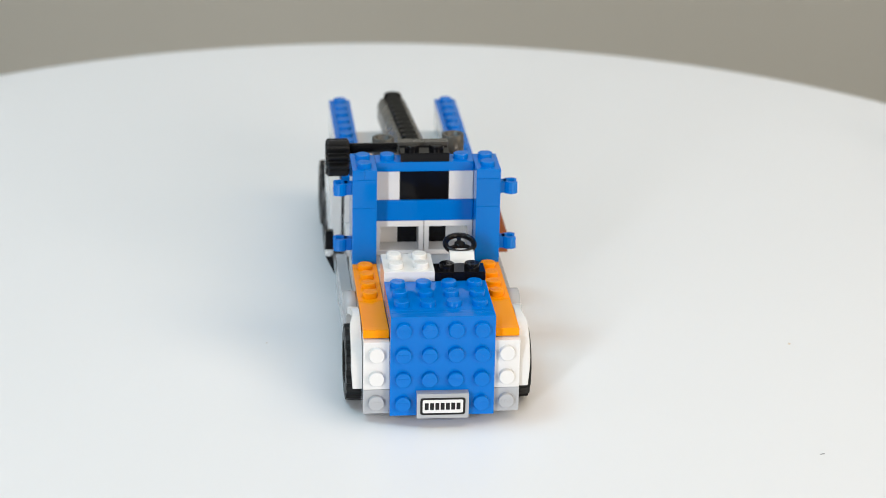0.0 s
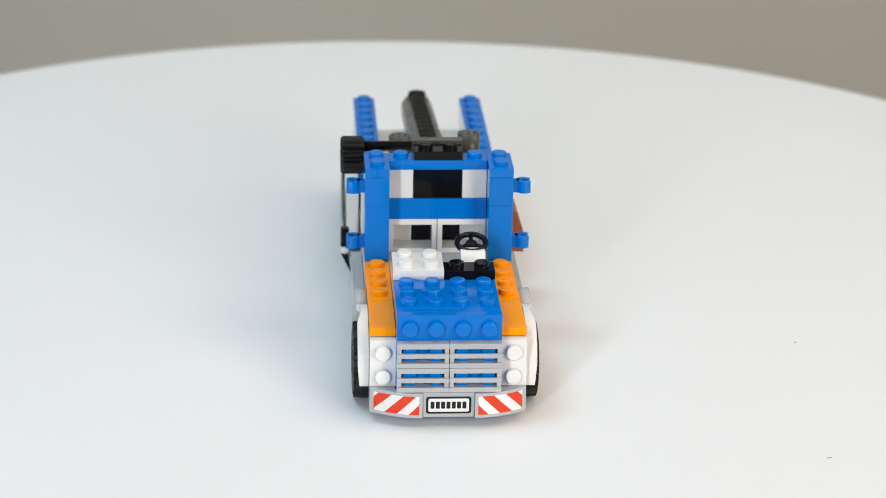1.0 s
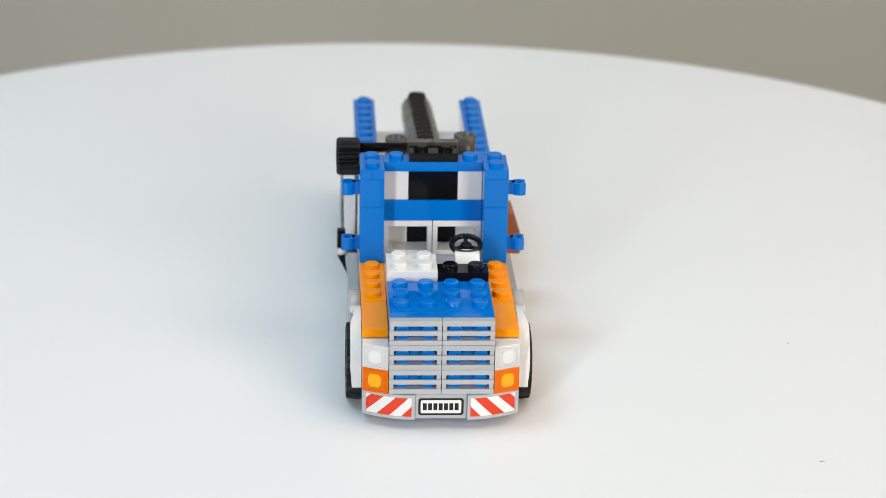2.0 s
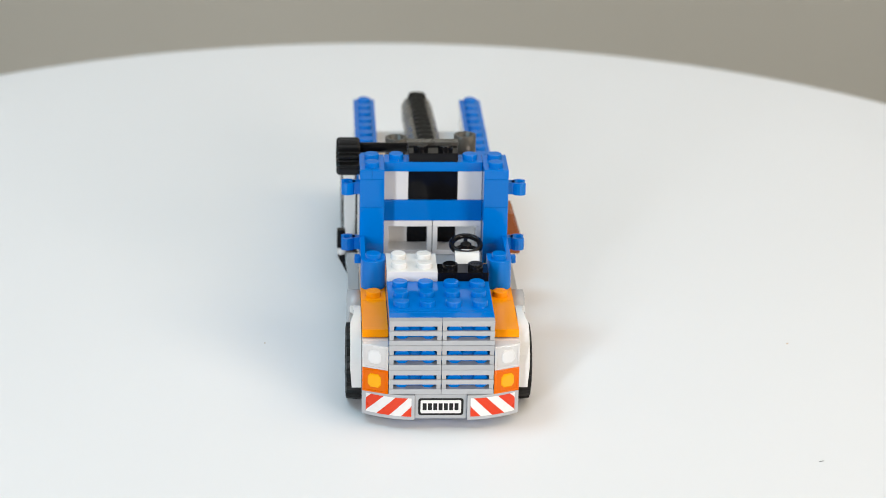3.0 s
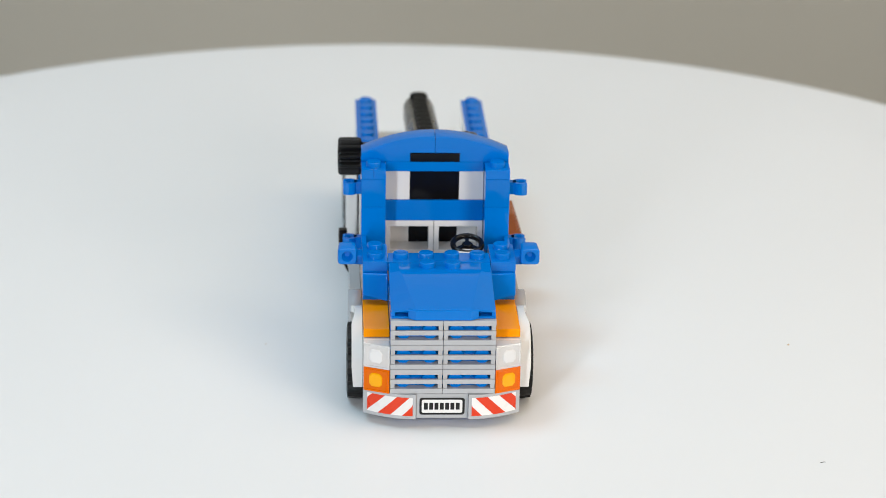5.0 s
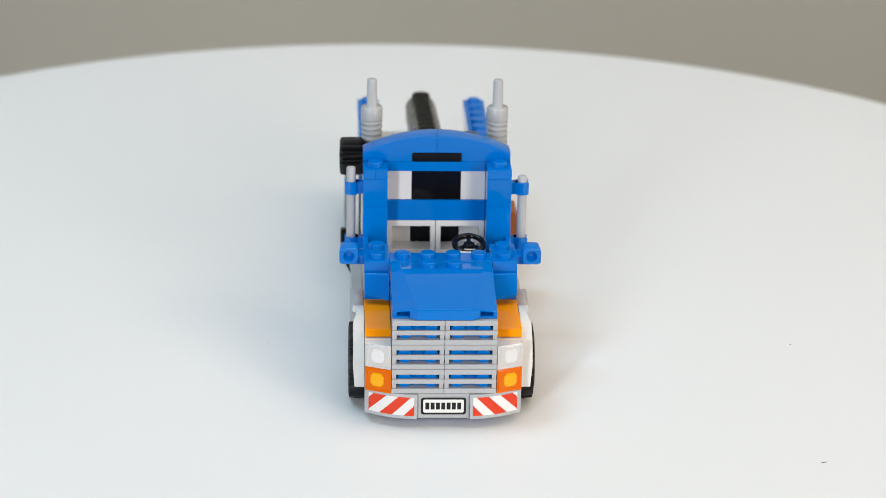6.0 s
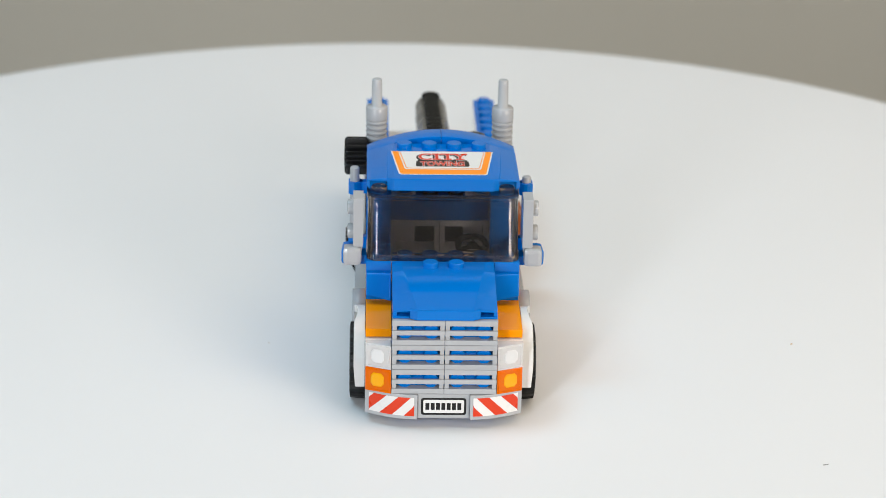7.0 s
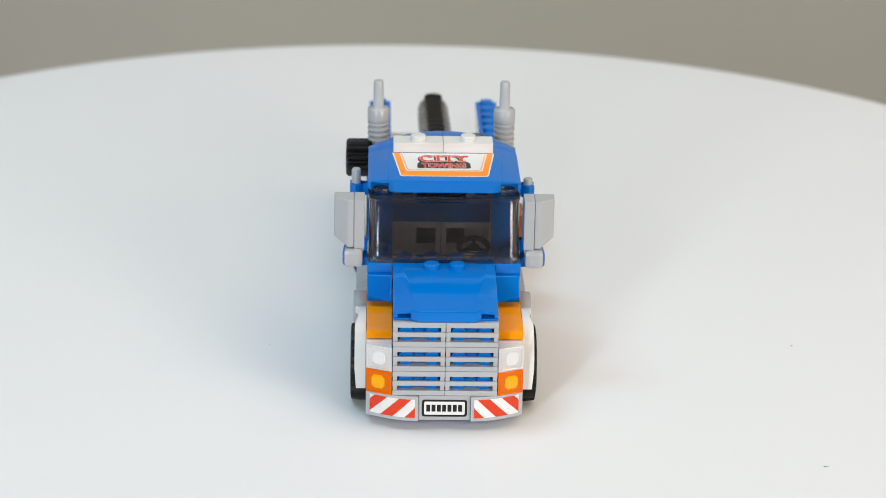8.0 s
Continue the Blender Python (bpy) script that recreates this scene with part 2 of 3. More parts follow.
crumb(-58.0, 60.0, 0.2, TAN)
crumb(115.0, 68.0, 0.34, TAN)
SPECK = [(0.00, 113.8, -16.9), (0.17, 113.6, -18.0), (0.47, 113.5, -20.1), (0.87, 113.5, -20.6), (1.27, 113.4, -22.0), (6.87, 113.2, -24.2)]


# ---- the toy tow truck ----
truck = tagged(new("toy_tow_truck"), "blue, orange and white toy brick tow truck assembled on the table", "toy truck")
late = []       # (part, time it is put on, where it waits on the table)


slots = {-1: 0, 1: 0}


def arrives(ob, t, x, y=None):
    """Note when a piece is put on; until then it lies in a tidy row at the table's side."""
    if y is None:
        s, k = (1 if x > 0 else -1), slots[1 if x > 0 else -1]
        slots[s] += 1
        x, y = (250 if k % 2 else 224) if s > 0 else -(230 if k % 2 else 203), 95 + 20 * (k // 2)
    late.append((ob, t, x, y))
    return ob


def brick(name, x0, x1, y0, y1, z0, z1, material, studs="", label="", parent=None):
    bm = box(B(), x0 + 0.05, x1 - 0.05, y0 + 0.05, y1 - 0.05, z0 + 0.02, z1)
    if studs == "top":
        for i in range(max(1, round((x1 - x0) / 8))):
            for j in range(max(1, round((y1 - y0) / 8))):
                stud(bm, x0 + 4 + 8 * i, y0 + 4 + 8 * j, z1)
    return part(name, bm, material, parent or truck, label)


# chassis and nose
brick("chassis", -16, 16, 6, 205, 1, 12, DARK, "", "dark grey chassis under the body")
bm = box(B(), -16, 16, 0, 3.2, -0.6, 31.95)
for ix in (-12, -4, 4, 12):
    for iz in (4, 12, 20, 28):
        if not (abs(ix) == 4 and iz == 4):
            stud(bm, ix, 0, iz - 0.35, "-y")
part("nose_plate", bm, BLUE, truck, "blue plate with studs facing forward")
tile = brick("number_plate", -8, 8, -3.2, 0, -0.3, 7.8, GREY, "", "grey tile with a black-framed white number plate")


def ring_sheet(bm, x0, x1, z0, z1, y, r, w):
    """A flat frame with rounded corners in the plane y."""
    def loop(x0, x1, z0, z1, r):
        out = []
        for cx, cz, a0 in ((x1 - r, z1 - r, 0), (x0 + r, z1 - r, 90), (x0 + r, z0 + r, 180), (x1 - r, z0 + r, 270)):
            out += [(cx + r * math.cos(radians(a0 + k * 22.5)), cz + r * math.sin(radians(a0 + k * 22.5))) for k in range(5)]
        return out
    a = [bm.verts.new((x, y, z)) for x, z in loop(x0, x1, z0, z1, r)]
    if w <= 0:
        bm.faces.new(list(reversed(a)))
        return bm
    b = [bm.verts.new((x, y, z)) for x, z in loop(x0 + w, x1 - w, z0 + w, z1 - w, max(r - w, 0.2))]
    for i in range(len(a)):
        j = (i + 1) % len(a)
        bm.faces.new((a[i], b[i], b[j], a[j]))
    return bm


part("plate_border", ring_sheet(B(), -6.9, 6.9, 0.9, 6.55, -3.24, 0.8, 0), BLACK_INK, tile)
part("plate_field", ring_sheet(B(), -6.2, 6.2, 1.55, 5.9, -3.27, 0.5, 0), WHITE_INK, tile)
for i in range(7):
    part("plate_bar", ring_sheet(B(), -5.55 + i * 1.62, -4.35 + i * 1.62, 2.6, 4.9, -3.30, 0.15, 0), BLACK_INK, tile)


def side_x(s, a, b):
    return (a, b) if s > 0 else (-b, -a)


for s in (-1, 1):
    x0, x1 = side_x(s, 16, 24)
    bm = box(B(), x0, x1, 2.65, 13, 7.1, 22.7)
    for iz in (11.0, 18.8):
        stud(bm, s * 20, 2.65, iz, "-y", False)
    part("white_corner_brick", bm, WHITE, truck)
    bm = box(B(), x0, x1, 2.65, 13, -0.9, 7.0)
    stud(bm, s * 20, 2.65, 3.0, "-y")
    part("grey_corner_brick", bm, GREY, truck)
    brick("orange_tile", x0, x1, 5.2, 29.2, 23.0, 25.6, ORANGE)
    brick("wing_plate", x0, x1, 29.2, 61.2, 22.4, 25.6, ORANGE, "top")
    brick("wing_core", x0, x1, 13, 29.2, 7, 23, WHITE)
    brick("sill", x0, x1, 29.2, 77.2, 7, 22.4, WHITE)

# bonnet plates and the inside of the cab
brick("bonnet_base", -16, 16, 3.2, 29.2, 24, 28.6, BLUE)
brick("bonnet_plate", -16, 16, 3.2 + 0.05, 5.2, 28.8, 32.0, BLUE)
brick("bonnet_stud_plate", -16, 16, 5.2, 29.2, 28.8, 32.0, BLUE, "top")
brick("white_seat_block", -16, 0, 29.2, 45.2, 25.6, 35.2, WHITE, "top")
brick("dashboard", 0, 16, 29.2, 37.2, 25.6, 34.8, BLACK, "top")
brick("cab_floor_plate", -16, 16, 29.2, 77.2, 22.4, 25.5, GREY)
part("steering_column", prism(B(), [(41.0, 25.6), (41.0, 31.0), (45.5, 35.2), (49.0, 35.2), (49.0, 25.6)], "x", 6.2, 14.0), WHITE, truck)


def steering_wheel():
    bm = B()
    m = Matrix.Translation((10, 51.5, 35.8)) @ Matrix.Rotation(radians(16), 4, "X")
    seg, tube, rad = 36, 10, 4.6
    rings = []
    for i in range(seg):
        a = 2 * math.pi * i / seg
        rings.append([bm.verts.new(m @ Vector(((rad + 0.95 * math.cos(2 * math.pi * k / tube)) * math.cos(a), (rad + 0.95 * math.cos(2 * math.pi * k / tube)) * math.sin(a),
                                               0.95 * math.sin(2 * math.pi * k / tube)))) for k in range(tube)])
    for i in range(seg):
        for k in range(tube):
            a, b = rings[i], rings[(i + 1) % seg]
            bm.faces.new((a[k], b[k], b[(k + 1) % tube], a[(k + 1) % tube])).smooth = True
    for ang in (90, 210, 330):
        c, n_ = Vector((math.cos(radians(ang)), math.sin(radians(ang)), 0)), Vector((-math.sin(radians(ang)), math.cos(radians(ang)), 0))
        vs = [bm.verts.new(m @ (c * r_ + n_ * w + Vector((0, 0, h)))) for r_ in (0.6, 4.6) for w in (-0.6, 0.6) for h in (-0.9, 0.1)]
        for q in ((0, 1, 3, 2), (4, 6, 7, 5), (0, 4, 5, 1), (2, 3, 7, 6), (0, 2, 6, 4), (1, 5, 7, 3)):
            bm.faces.new([vs[k] for k in q])
    lo = len(bm.verts)
    lathe(bm, (0, 0, -3.5), "z", [(1.5, 0), (1.5, 3.0), (1.8, 3.6), (1.2, 4.0)], 16)
    bm.verts.ensure_lookup_table()
    for v in bm.verts[lo:]:
        v.co = m @ v.co
    return part("steering_wheel", bm, BLACK, truck, "black spoked steering wheel")


steering_wheel()

# cab frame
for s in (-1, 1):
    x0, x1 = side_x(s, 16, 24)
    brick("pillar_foot", x0, x1, 61.2, 77.2, 25.6, 44.8, BLUE)
    brick("pillar_brick", x0, x1, 61.2, 77.2, 44.8, 54.4, BLUE)
    if s < 0:
        bm = B()
        box(bm, x0 + 0.05, x0 + 4, 61.25, 77.15, 54.42, 57.6)
        box(bm, x0 + 4.03, x1 - 0.05, 61.25, 77.15, 54.42, 57.6)
    else:
        bm = box(B(), x0 + 0.05, x1 - 0.05, 61.25, 77.15, 54.42, 57.6)
    for iy in (65.2, 73.2):
        stud(bm, s * 20, iy, 57.6)
    part("pillar_cap", bm, BLUE, truck)
    for zc in (50.2, 31.2):
        bm = B()
        box(bm, *side_x(s, 23.9, 26.4), 64.6, 67.6, zc - 2.0, zc + 2.0)
        outline = []
        for k in range(13):
            a = radians(40 + k * 280 / 12)
            outline.append((s * (27.8 - 2.6 * math.cos(a)), 66 + 2.6 * math.sin(a)))
        inner = []
        for k in range(13):
            a = radians(320 - k * 280 / 12)
            inner.append((s * (27.8 - 1.55 * math.cos(a)), 66 + 1.55 * math.sin(a)))
        outline = [(2 * s * 27.8 - x, y) for x, y in outline]
        inner = [(2 * s * 27.8 - x, y) for x, y in inner]
        prism(bm, [(x, y) for x, y in outline] + inner, "z", zc - 2.0, zc + 2.0, 0)
        part("bar_clip", bm, BLUE, truck)
brick("roof_beam", -16, 16, 69.2, 77.2, 54.4, 57.6, BLUE)
bm = B()
for ix in (-12, 12):
    stud(bm, ix, 73.2, 57.6)
part("roof_stud", bm, BLUE, truck)
brick("rear_band", -16, 16, 69.2, 77.2, 37.4, 44.4, BLUE)
for s in (-1, 1):
    brick("upper_wall_brick", *side_x(s, 8, 16), 70.0, 77.2, 44.42, 54.38, WHITE)
    brick("rear_wall_brick", *side_x(s, 8, 16), 77.3, 85, 22.4, 54.4, WHITE, "", "white rear wall brick")
    a, b = side_x(s, 0, 16)
    bm = B()
    box(bm, a + 0.1, b - 0.1, 69.2, 77.1, 35.4, 37.38)
    box(bm, a + 0.1, b - 0.1, 69.2, 77.1, 25.62, 27.2)
    box(bm, a + 0.1, a + 1.7, 69.2, 77.1, 27.2, 35.4)
    box(bm, b - 1.7, b - 0.1, 69.2, 77.1, 27.2, 35.4)
    part("window_frame", bm, WHITE, truck, "white cab rear window frame")
brick("upper_wall_core", -8, 8, 70.0, 77.2, 44.42, 54.38, BLACK)
brick("rear_wall_core", -8, 8, 77.3, 85, 22.4, 54.4, BLACK, "", "black rear wall brick")

# winch block, axle and spare wheel behind the roof
brick("roof_plate", -8, 8, 69.25, 77.2, 57.62, 60.6, BLACK, "top", "black plate on the roof")
brick("winch_plate", -8.2, 8.4, 77.6, 81.4, 57.5, 61.6, DARK)
bm = lathe(B(), (-26, 87, 56.6), "x", [(1.75, 0), (1.75, 19), (2.1, 19.2), (2.1, 34)], 20)
part("winch_axle", bm, BLACK, truck)


def tread_wheel(at, r, half, lugs, name, parent, hub_mat=None, stagger=3, deep=1.0):
    """A rubber tyre with cross lugs on an axis along x."""
    cx, cy, cz = at
    bm = B()
    seg = lugs * 6
    rows = [(0, 0.56, 0, 0), (0, 0.84, 0, 0), (0.02, 0.90, 0.075, 0), (0.22, 0.925, 0.075, 0), (0.45, 0.925, 0.075, 0), (0.46, 0.925, 0.03 if stagger else 0.075, 0), (0.54, 0.925, 0.03 if stagger else 0.075, stagger),
            (0.55, 0.925, 0.075, stagger), (0.78, 0.925, 0.075, stagger), (0.98, 0.90, 0.075, stagger), (1, 0.84, 0, 0), (1, 0.56, 0, 0)]
    rings = []
    for d, base, lug, shift in rows:
        ring = []
        for i in range(seg):
            k = (i + shift) % 6
            rr = r * (base + (lug if k in (1, 2, 3) else lug * (1.0 - deep)))
            a = 2 * math.pi * i / seg
            ring.append(bm.verts.new((cx - half + 2 * half * d, cy + rr * math.cos(a), cz + rr * math.sin(a))))
        rings.append(ring)
    for a, b in zip(rings, rings[1:] + rings[:1]):
        for i in range(seg):
            bm.faces.new((a[i], a[(i + 1) % seg], b[(i + 1) % seg], b[i]))
    bmesh.ops.recalc_face_normals(bm, faces=bm.faces)
    ob = part(name, bm, RUBBER, parent)
    if hub_mat:
        bm = lathe(B(), (cx - half * 0.72, cy, cz), "x", [(r * 0.2, 0), (r * 0.57, half * 0.1), (r * 0.57, half * 1.34), (r * 0.2, half * 1.44)], 32)
        part("rim", bm, hub_mat, ob)
    return ob




def spare_wheel(cx, cy, cz, half, lugs=11):
    """A small solid wheel with rounded cross ridges."""
    bm, seg, rings = B(), lugs * 8, []
    for x, k in ((-half, 0.72), (-half, 0.86), (-half + 0.5, 0.97), (-half + 1.0, 1.0), (half - 1.0, 1.0), (half - 0.5, 0.97), (half, 0.86), (half, 0.72)):
        ring = []
        for i in range(seg):
            wave = math.cos(2 * math.pi * lugs * i / seg)
            r = (5.45 + 0.9 * math.copysign(abs(wave) ** 0.5, wave)) * k
            a = 2 * math.pi * i / seg
            ring.append(bm.verts.new((cx + x, cy + r * math.cos(a), cz + r * math.sin(a))))
        rings.append(ring)
    for a, b in zip(rings, rings[1:]):
        for i in range(seg):
            bm.faces.new((a[i], a[(i + 1) % seg], b[(i + 1) % seg], b[i]))
    bm.faces.new(rings[0])
    bm.faces.new(rings[-1])
    bmesh.ops.recalc_face_normals(bm, faces=bm.faces)
    ob = part("spare_wheel", bm, RUBBER, truck, "small black rubber spare wheel with deep ridges")
    part("rim", lathe(B(), (cx - half - 0.15, cy, cz), "x", [(1.2, 0), (3.4, 0.1), (3.4, 2 * half + 0.2), (1.2, 2 * half + 0.3)], 28), BLACK, ob)


spare_wheel(-27.4, 86.5, 53.7, 3.9)
for x, y, z in ((-11, 104, 54.6), (11.6, 95, 58.6)):
    bm = lathe(B(), (x, y, z - 12), "z", [(3.7, 0), (3.7, 12), (2.5, 12), (2.5, 9)], 24)
    part("pin_connector", bm, DARK, truck)
brick("turret", -8, 12, 92, 112, 30, 50, DARK)


# bed, rails and boom
brick("bed", -24, 24, 90, 204, 12, 24, WHITE, "", "white truck bed")
for s in (-1, 1):
    x0, x1 = side_x(s, 16, 24)
    brick("rail_base", x0 + 0.3, x1 - 0.3, 120.3, 208.3, 24, 32.0, WHITE)
    brick("side_rail", x0, x1, 120.3, 208.3, 32.0, 35.2, BLUE, "top", "blue rail with a row of studs")
    brick("bed_tile", *side_x(s, 9, 16), 132, 160, 24, 33.5, TAN)
bm = B()
prism(bm, [(-5.6, 28), (5.6, 28), (5.6, 33.6), (4.0, 36.2), (-4.0, 36.2), (-5.6, 33.6)], "y", 100, 207)
for v in bm.verts:
    v.co.z += (207 - v.co.y) * 0.13
part("boom", bm, DARK, truck, "dark grey towing boom")
bm = box(B(), -2.9, 2.9, 101, 206.6, 36.0, 36.5, 0.1)
for v in bm.verts:
    v.co.z += (207 - v.co.y) * 0.13
part("boom_channel", bm, MATT_BLACK, truck, "black rack along the boom")
part("boom_end_cap", lathe(B(), (0, 205.2, 34.0), "z", [(3.3, 0), (3.3, 4.0), (3.0, 4.4)], 24), MATT_BLACK, truck, "black end of the boom")
for i in range(12):
    y = 115 + i * 8
    rise = (207 - y) * 0.13
    bm = stud(B(), 0, y, 36.2 + rise, "z", False)
    part("boom_stud", bm, MATT_BLACK, truck)
    part("boom_rung", box(B(), -2.6, 2.6, y + 2.6, y + 5.4, 35.7 + rise, 37.0 + rise, 0.15), RUBBER, truck)

# wheels, mudguards and side boxes
for s in (-1, 1):
    tread_wheel((s * 22.35, 21, 8.75), 12.15, 6.5, 16, "front_wheel", truck, hub_mat=WHITE)
    for y in (150, 179):
        tread_wheel((s * 22.2, y, 8.75), 12.15, 6.5, 16, "rear_wheel", truck, hub_mat=WHITE)
    bm = B()
    angles = [180 - k * 6 for k in range(31)]

    def arch(radius, x, cut=0.0):
        ring = [(x - 0.5 * cut, 21 - radius, 6.5)]
        for a in angles:
            inward = cut * 1.2 * max(0.0, 1 - (abs(a - 90) / 26) ** 1.6)
            ring.append((x - inward, 21 + radius * math.cos(radians(a)), 13 + radius * 0.79 * math.sin(radians(a))))
        ring.append((x - 0.5 * cut, 21 + radius, 6.5))
        return [bm.verts.new((s * c[0], c[1], c[2])) for c in ring]
    loops = [arch(13.4, 24.1), arch(15.8, 24.1), arch(16, 24.25), arch(16, 24.5), arch(16, 27.3, 1), arch(15.75, 27.55, 1), arch(13.4, 27.55, 1)]
    for a, b in zip(loops, loops[1:] + loops[:1]):
        for k in range(len(a) - 1):
            bm.faces.new((a[k], a[k + 1], b[k + 1], b[k]))
    bm.faces.new([l[0] for l in loops])
    bm.faces.new([l[-1] for l in loops])
    bmesh.ops.recalc_face_normals(bm, faces=bm.faces)
    part("mudguard", bm, WHITE, truck, "white wheel arch")
    brick("side_step", *side_x(s, 24, 27.6), 38, 92, 5, 17.5, GREY)
    bm = lathe(B(), (s * 24 if s > 0 else -28.2, 42, 16.0), "x", [(7.6, 0), (7.6, 4.0), (7.2, 4.2)], 32)
    part("side_tank", bm, GREY, truck, "round light grey side tank")
part("tool_locker", box(B(), -28.3, -24.4, 112, 150, 12.5, 34, 0.5), WHITE, truck, "white side locker behind the cab")
part("locker_seam", box(B(), -24.4, -23.9, 112.5, 150, 12.5, 33.5, 0), BLACK, truck)
part("side_panel", box(B(), -23.9, -20.4, 104, 118, 24.1, 34.5, 0.3), WHITE, truck)
part("tool_handle", box(B(), -30.9, -28.0, 96.5, 99.8, 17.3, 23.8, 0.5), BLACK, truck, "black clip-on tool handle")
part("tool_knob", lathe(B(), (-29.4, 98, 14.6), "z", [(1.0, 0), (1.5, 0.5), (1.5, 2.2), (1.0, 2.7)], 16), WHITE, truck)
part("tool_blade", prism(B(), [(-30.6, 14.6), (-28.2, 14.6), (-27.4, 8.0)], "y", 96.5, 99.5, 0), BLACK, truck)
crate = part("crate", prism(B(), [(24.1, 30.2), (28.0, 30.2), (31.6, 18.6), (31.2, 15.6), (24.1, 15.6)], "y", 96, 110, 0.3), BROWN, truck, "reddish brown ribbed crate")
for i in range(11):
    x, z = 28.2 + i * 0.335, 29.6 - i * 1.08
    part("rib", box(B(), x - 0.6, x + 0.55, 96.2, 109.8, z - 0.32, z + 0.32, 0.1), BROWN, crate)

# ---- pieces that are put on one after another ----
def hazard_tile(s):
    bm = B()
    n_ = 12
    front = [(8 + 16 * k / n_, -3.2 - 0.9 * math.sin(math.pi * (0.5 - 0.5 * k / n_)) + 4.6 * (k / n_) ** 2) for k in range(n_ + 1)]
    pts = [(s * x, y) for x, y in front] + [(s * 24, 2.6), (s * 16.2, 2.6), (s * 16.2, 0), (s * 8, 0)]
    prism(bm, pts, "z", -0.3, 7.75, 0.12)
    ob = part("bumper_end", bm, GREY, truck, "curved grey bumper end with red and white hazard stripes")

    def yy(x):
        k = (x - 8) / 16
        return -3.25 - 0.9 * math.sin(math.pi * (0.5 - 0.5 * k)) + 4.6 * k ** 2

    def strip(x_of, z0, z1, material, name, off):
        bm = B()
        rows = 8
        for i in range(rows):
            za, zb = z0 + (z1 - z0) * i / rows, z0 + (z1 - z0) * (i + 1) / rows
            la, ra = x_of(za)
            lb, rb = x_of(zb)
            steps = 8
            for k in range(steps):
                q = []
                for l_, r_, z in ((la, ra, za), (lb, rb, zb)):
                    q.append(((l_ + (r_ - l_) * k / steps), (l_ + (r_ - l_) * (k + 1) / steps), z))
                if q[0][1] - q[0][0] < 1e-4 and q[1][1] - q[1][0] < 1e-4:
                    continue
                pts_ = [(q[0][0], q[0][2]), (q[0][1], q[0][2]), (q[1][1], q[1][2]), (q[1][0], q[1][2])]
                vs = [bm.verts.new((s * x, yy(x) - off, z)) for x, z in pts_]
                bm.faces.new(vs if s > 0 else list(reversed(vs)))
        bmesh.ops.remove_doubles(bm, verts=bm.verts, dist=0.0005)
        part(name, bm, material, ob)
    lo_x, hi_x, lo_z, hi_z = 9.0, 22.8, 0.8, 6.85
    strip(lambda z: (lo_x, hi_x), lo_z, hi_z, WHITE_INK, "sticker", 0.0)
    for c in (7.4, 14.8, 22.2):
        def span(z, c=c):
            mid = c + (3.85 - z) * 0.95
            a, b = mid - 1.9, mid + 1.9
            return min(max(a, lo_x), hi_x), min(max(b, lo_x), hi_x)
        strip(span, lo_z, hi_z, RED_INK, "red_stripe", 0.04)
    return ob


for s in (-1, 1):
    arrives(hazard_tile(s), 0.17, s)


def grille(cx, z0):
    bm = B()
    a, b = cx - 7.95, cx + 7.95
    for za, zb in ((0.05, 1.65), (3.2, 4.7), (6.25, 7.95)):
        box(bm, a, b, -3.2, -2.3 if za == 3.2 else -0.05, z0 + za, z0 + zb, 0.14)
    for xa, xb in ((a + 0.1, a + 1.4), (b - 1.4, b - 0.1)):
        box(bm, xa, xb, -2.75, -0.05, z0 + 0.1, z0 + 7.9, 0.05)
    return part("grille_tile", bm, GREY, truck, "slatted light grey grille tile")


for row, (z0, t) in enumerate(((7.85, 0.47), (15.85, 0.87), (23.85, 1.27))):
    for s in (-1, 1):
        arrives(grille(s * 8, z0), t, s)


def lens(s, z0, material, core_material, name):
    """A one-stud lens, thicker toward the grille."""
    x0, x1 = side_x(s, 16.1, 23.95)

    def slant(c):
        inner = abs(c.x) < 20
        if c.y < 1:
            return Vector((c.x, -2.9 if inner else 0.3, c.z))
        return c
    bm = box(B(), x0, x1, 0, 2.6, z0 + 0.1, z0 + 7.9, 0.25, slant)
    ob = part(name, bm, material, truck)
    def face(x):
        return -2.9 + (abs(x) - 16.1) * 0.408

    # a cut-cornered core within a thin square rim
    core = B()
    outline = [(-2.0, -1.2), (-1.2, -2.2), (1.2, -2.2), (2.0, -1.2), (2.0, 1.2), (1.2, 2.2), (-1.2, 2.2), (-2.0, 1.2)]
    mid_x, mid_z = s * 20.3, z0 + 4.1
    rings = []
    for k, deep in ((1.0, 0.6), (1.0, -0.10), (0.84, -0.34)):
        rings.append([core.verts.new((mid_x + x * k, face(mid_x + x * k) + deep, mid_z + z * k)) for x, z in outline])
    for a, b in zip(rings, rings[1:]):
        for i in range(8):
            core.faces.new((a[i], a[(i + 1) % 8], b[(i + 1) % 8], b[i]))
    core.faces.new(rings[-1])
    core.faces.new(list(reversed(rings[0])))
    bmesh.ops.recalc_face_normals(core, faces=core.faces)
    part("lens_core", core, core_material, ob)
    rim = B()
    for xa, xb, za, zb in ((16.7, 23.5, 7.15, 7.45), (16.7, 23.5, 0.55, 0.85), (16.7, 17.0, 0.85, 7.15), (23.2, 23.5, 0.85, 7.15)):
        xa, xb = side_x(s, xa, xb)
        box(rim, xa, xb, 0, 1, z0 + za, z0 + zb, 0.06, lambda c: Vector((c.x, face(c.x) + (0.3 if c.y > 0.5 else -0.22), c.z)))
    part("lens_rim", rim, material, ob)
    return ob


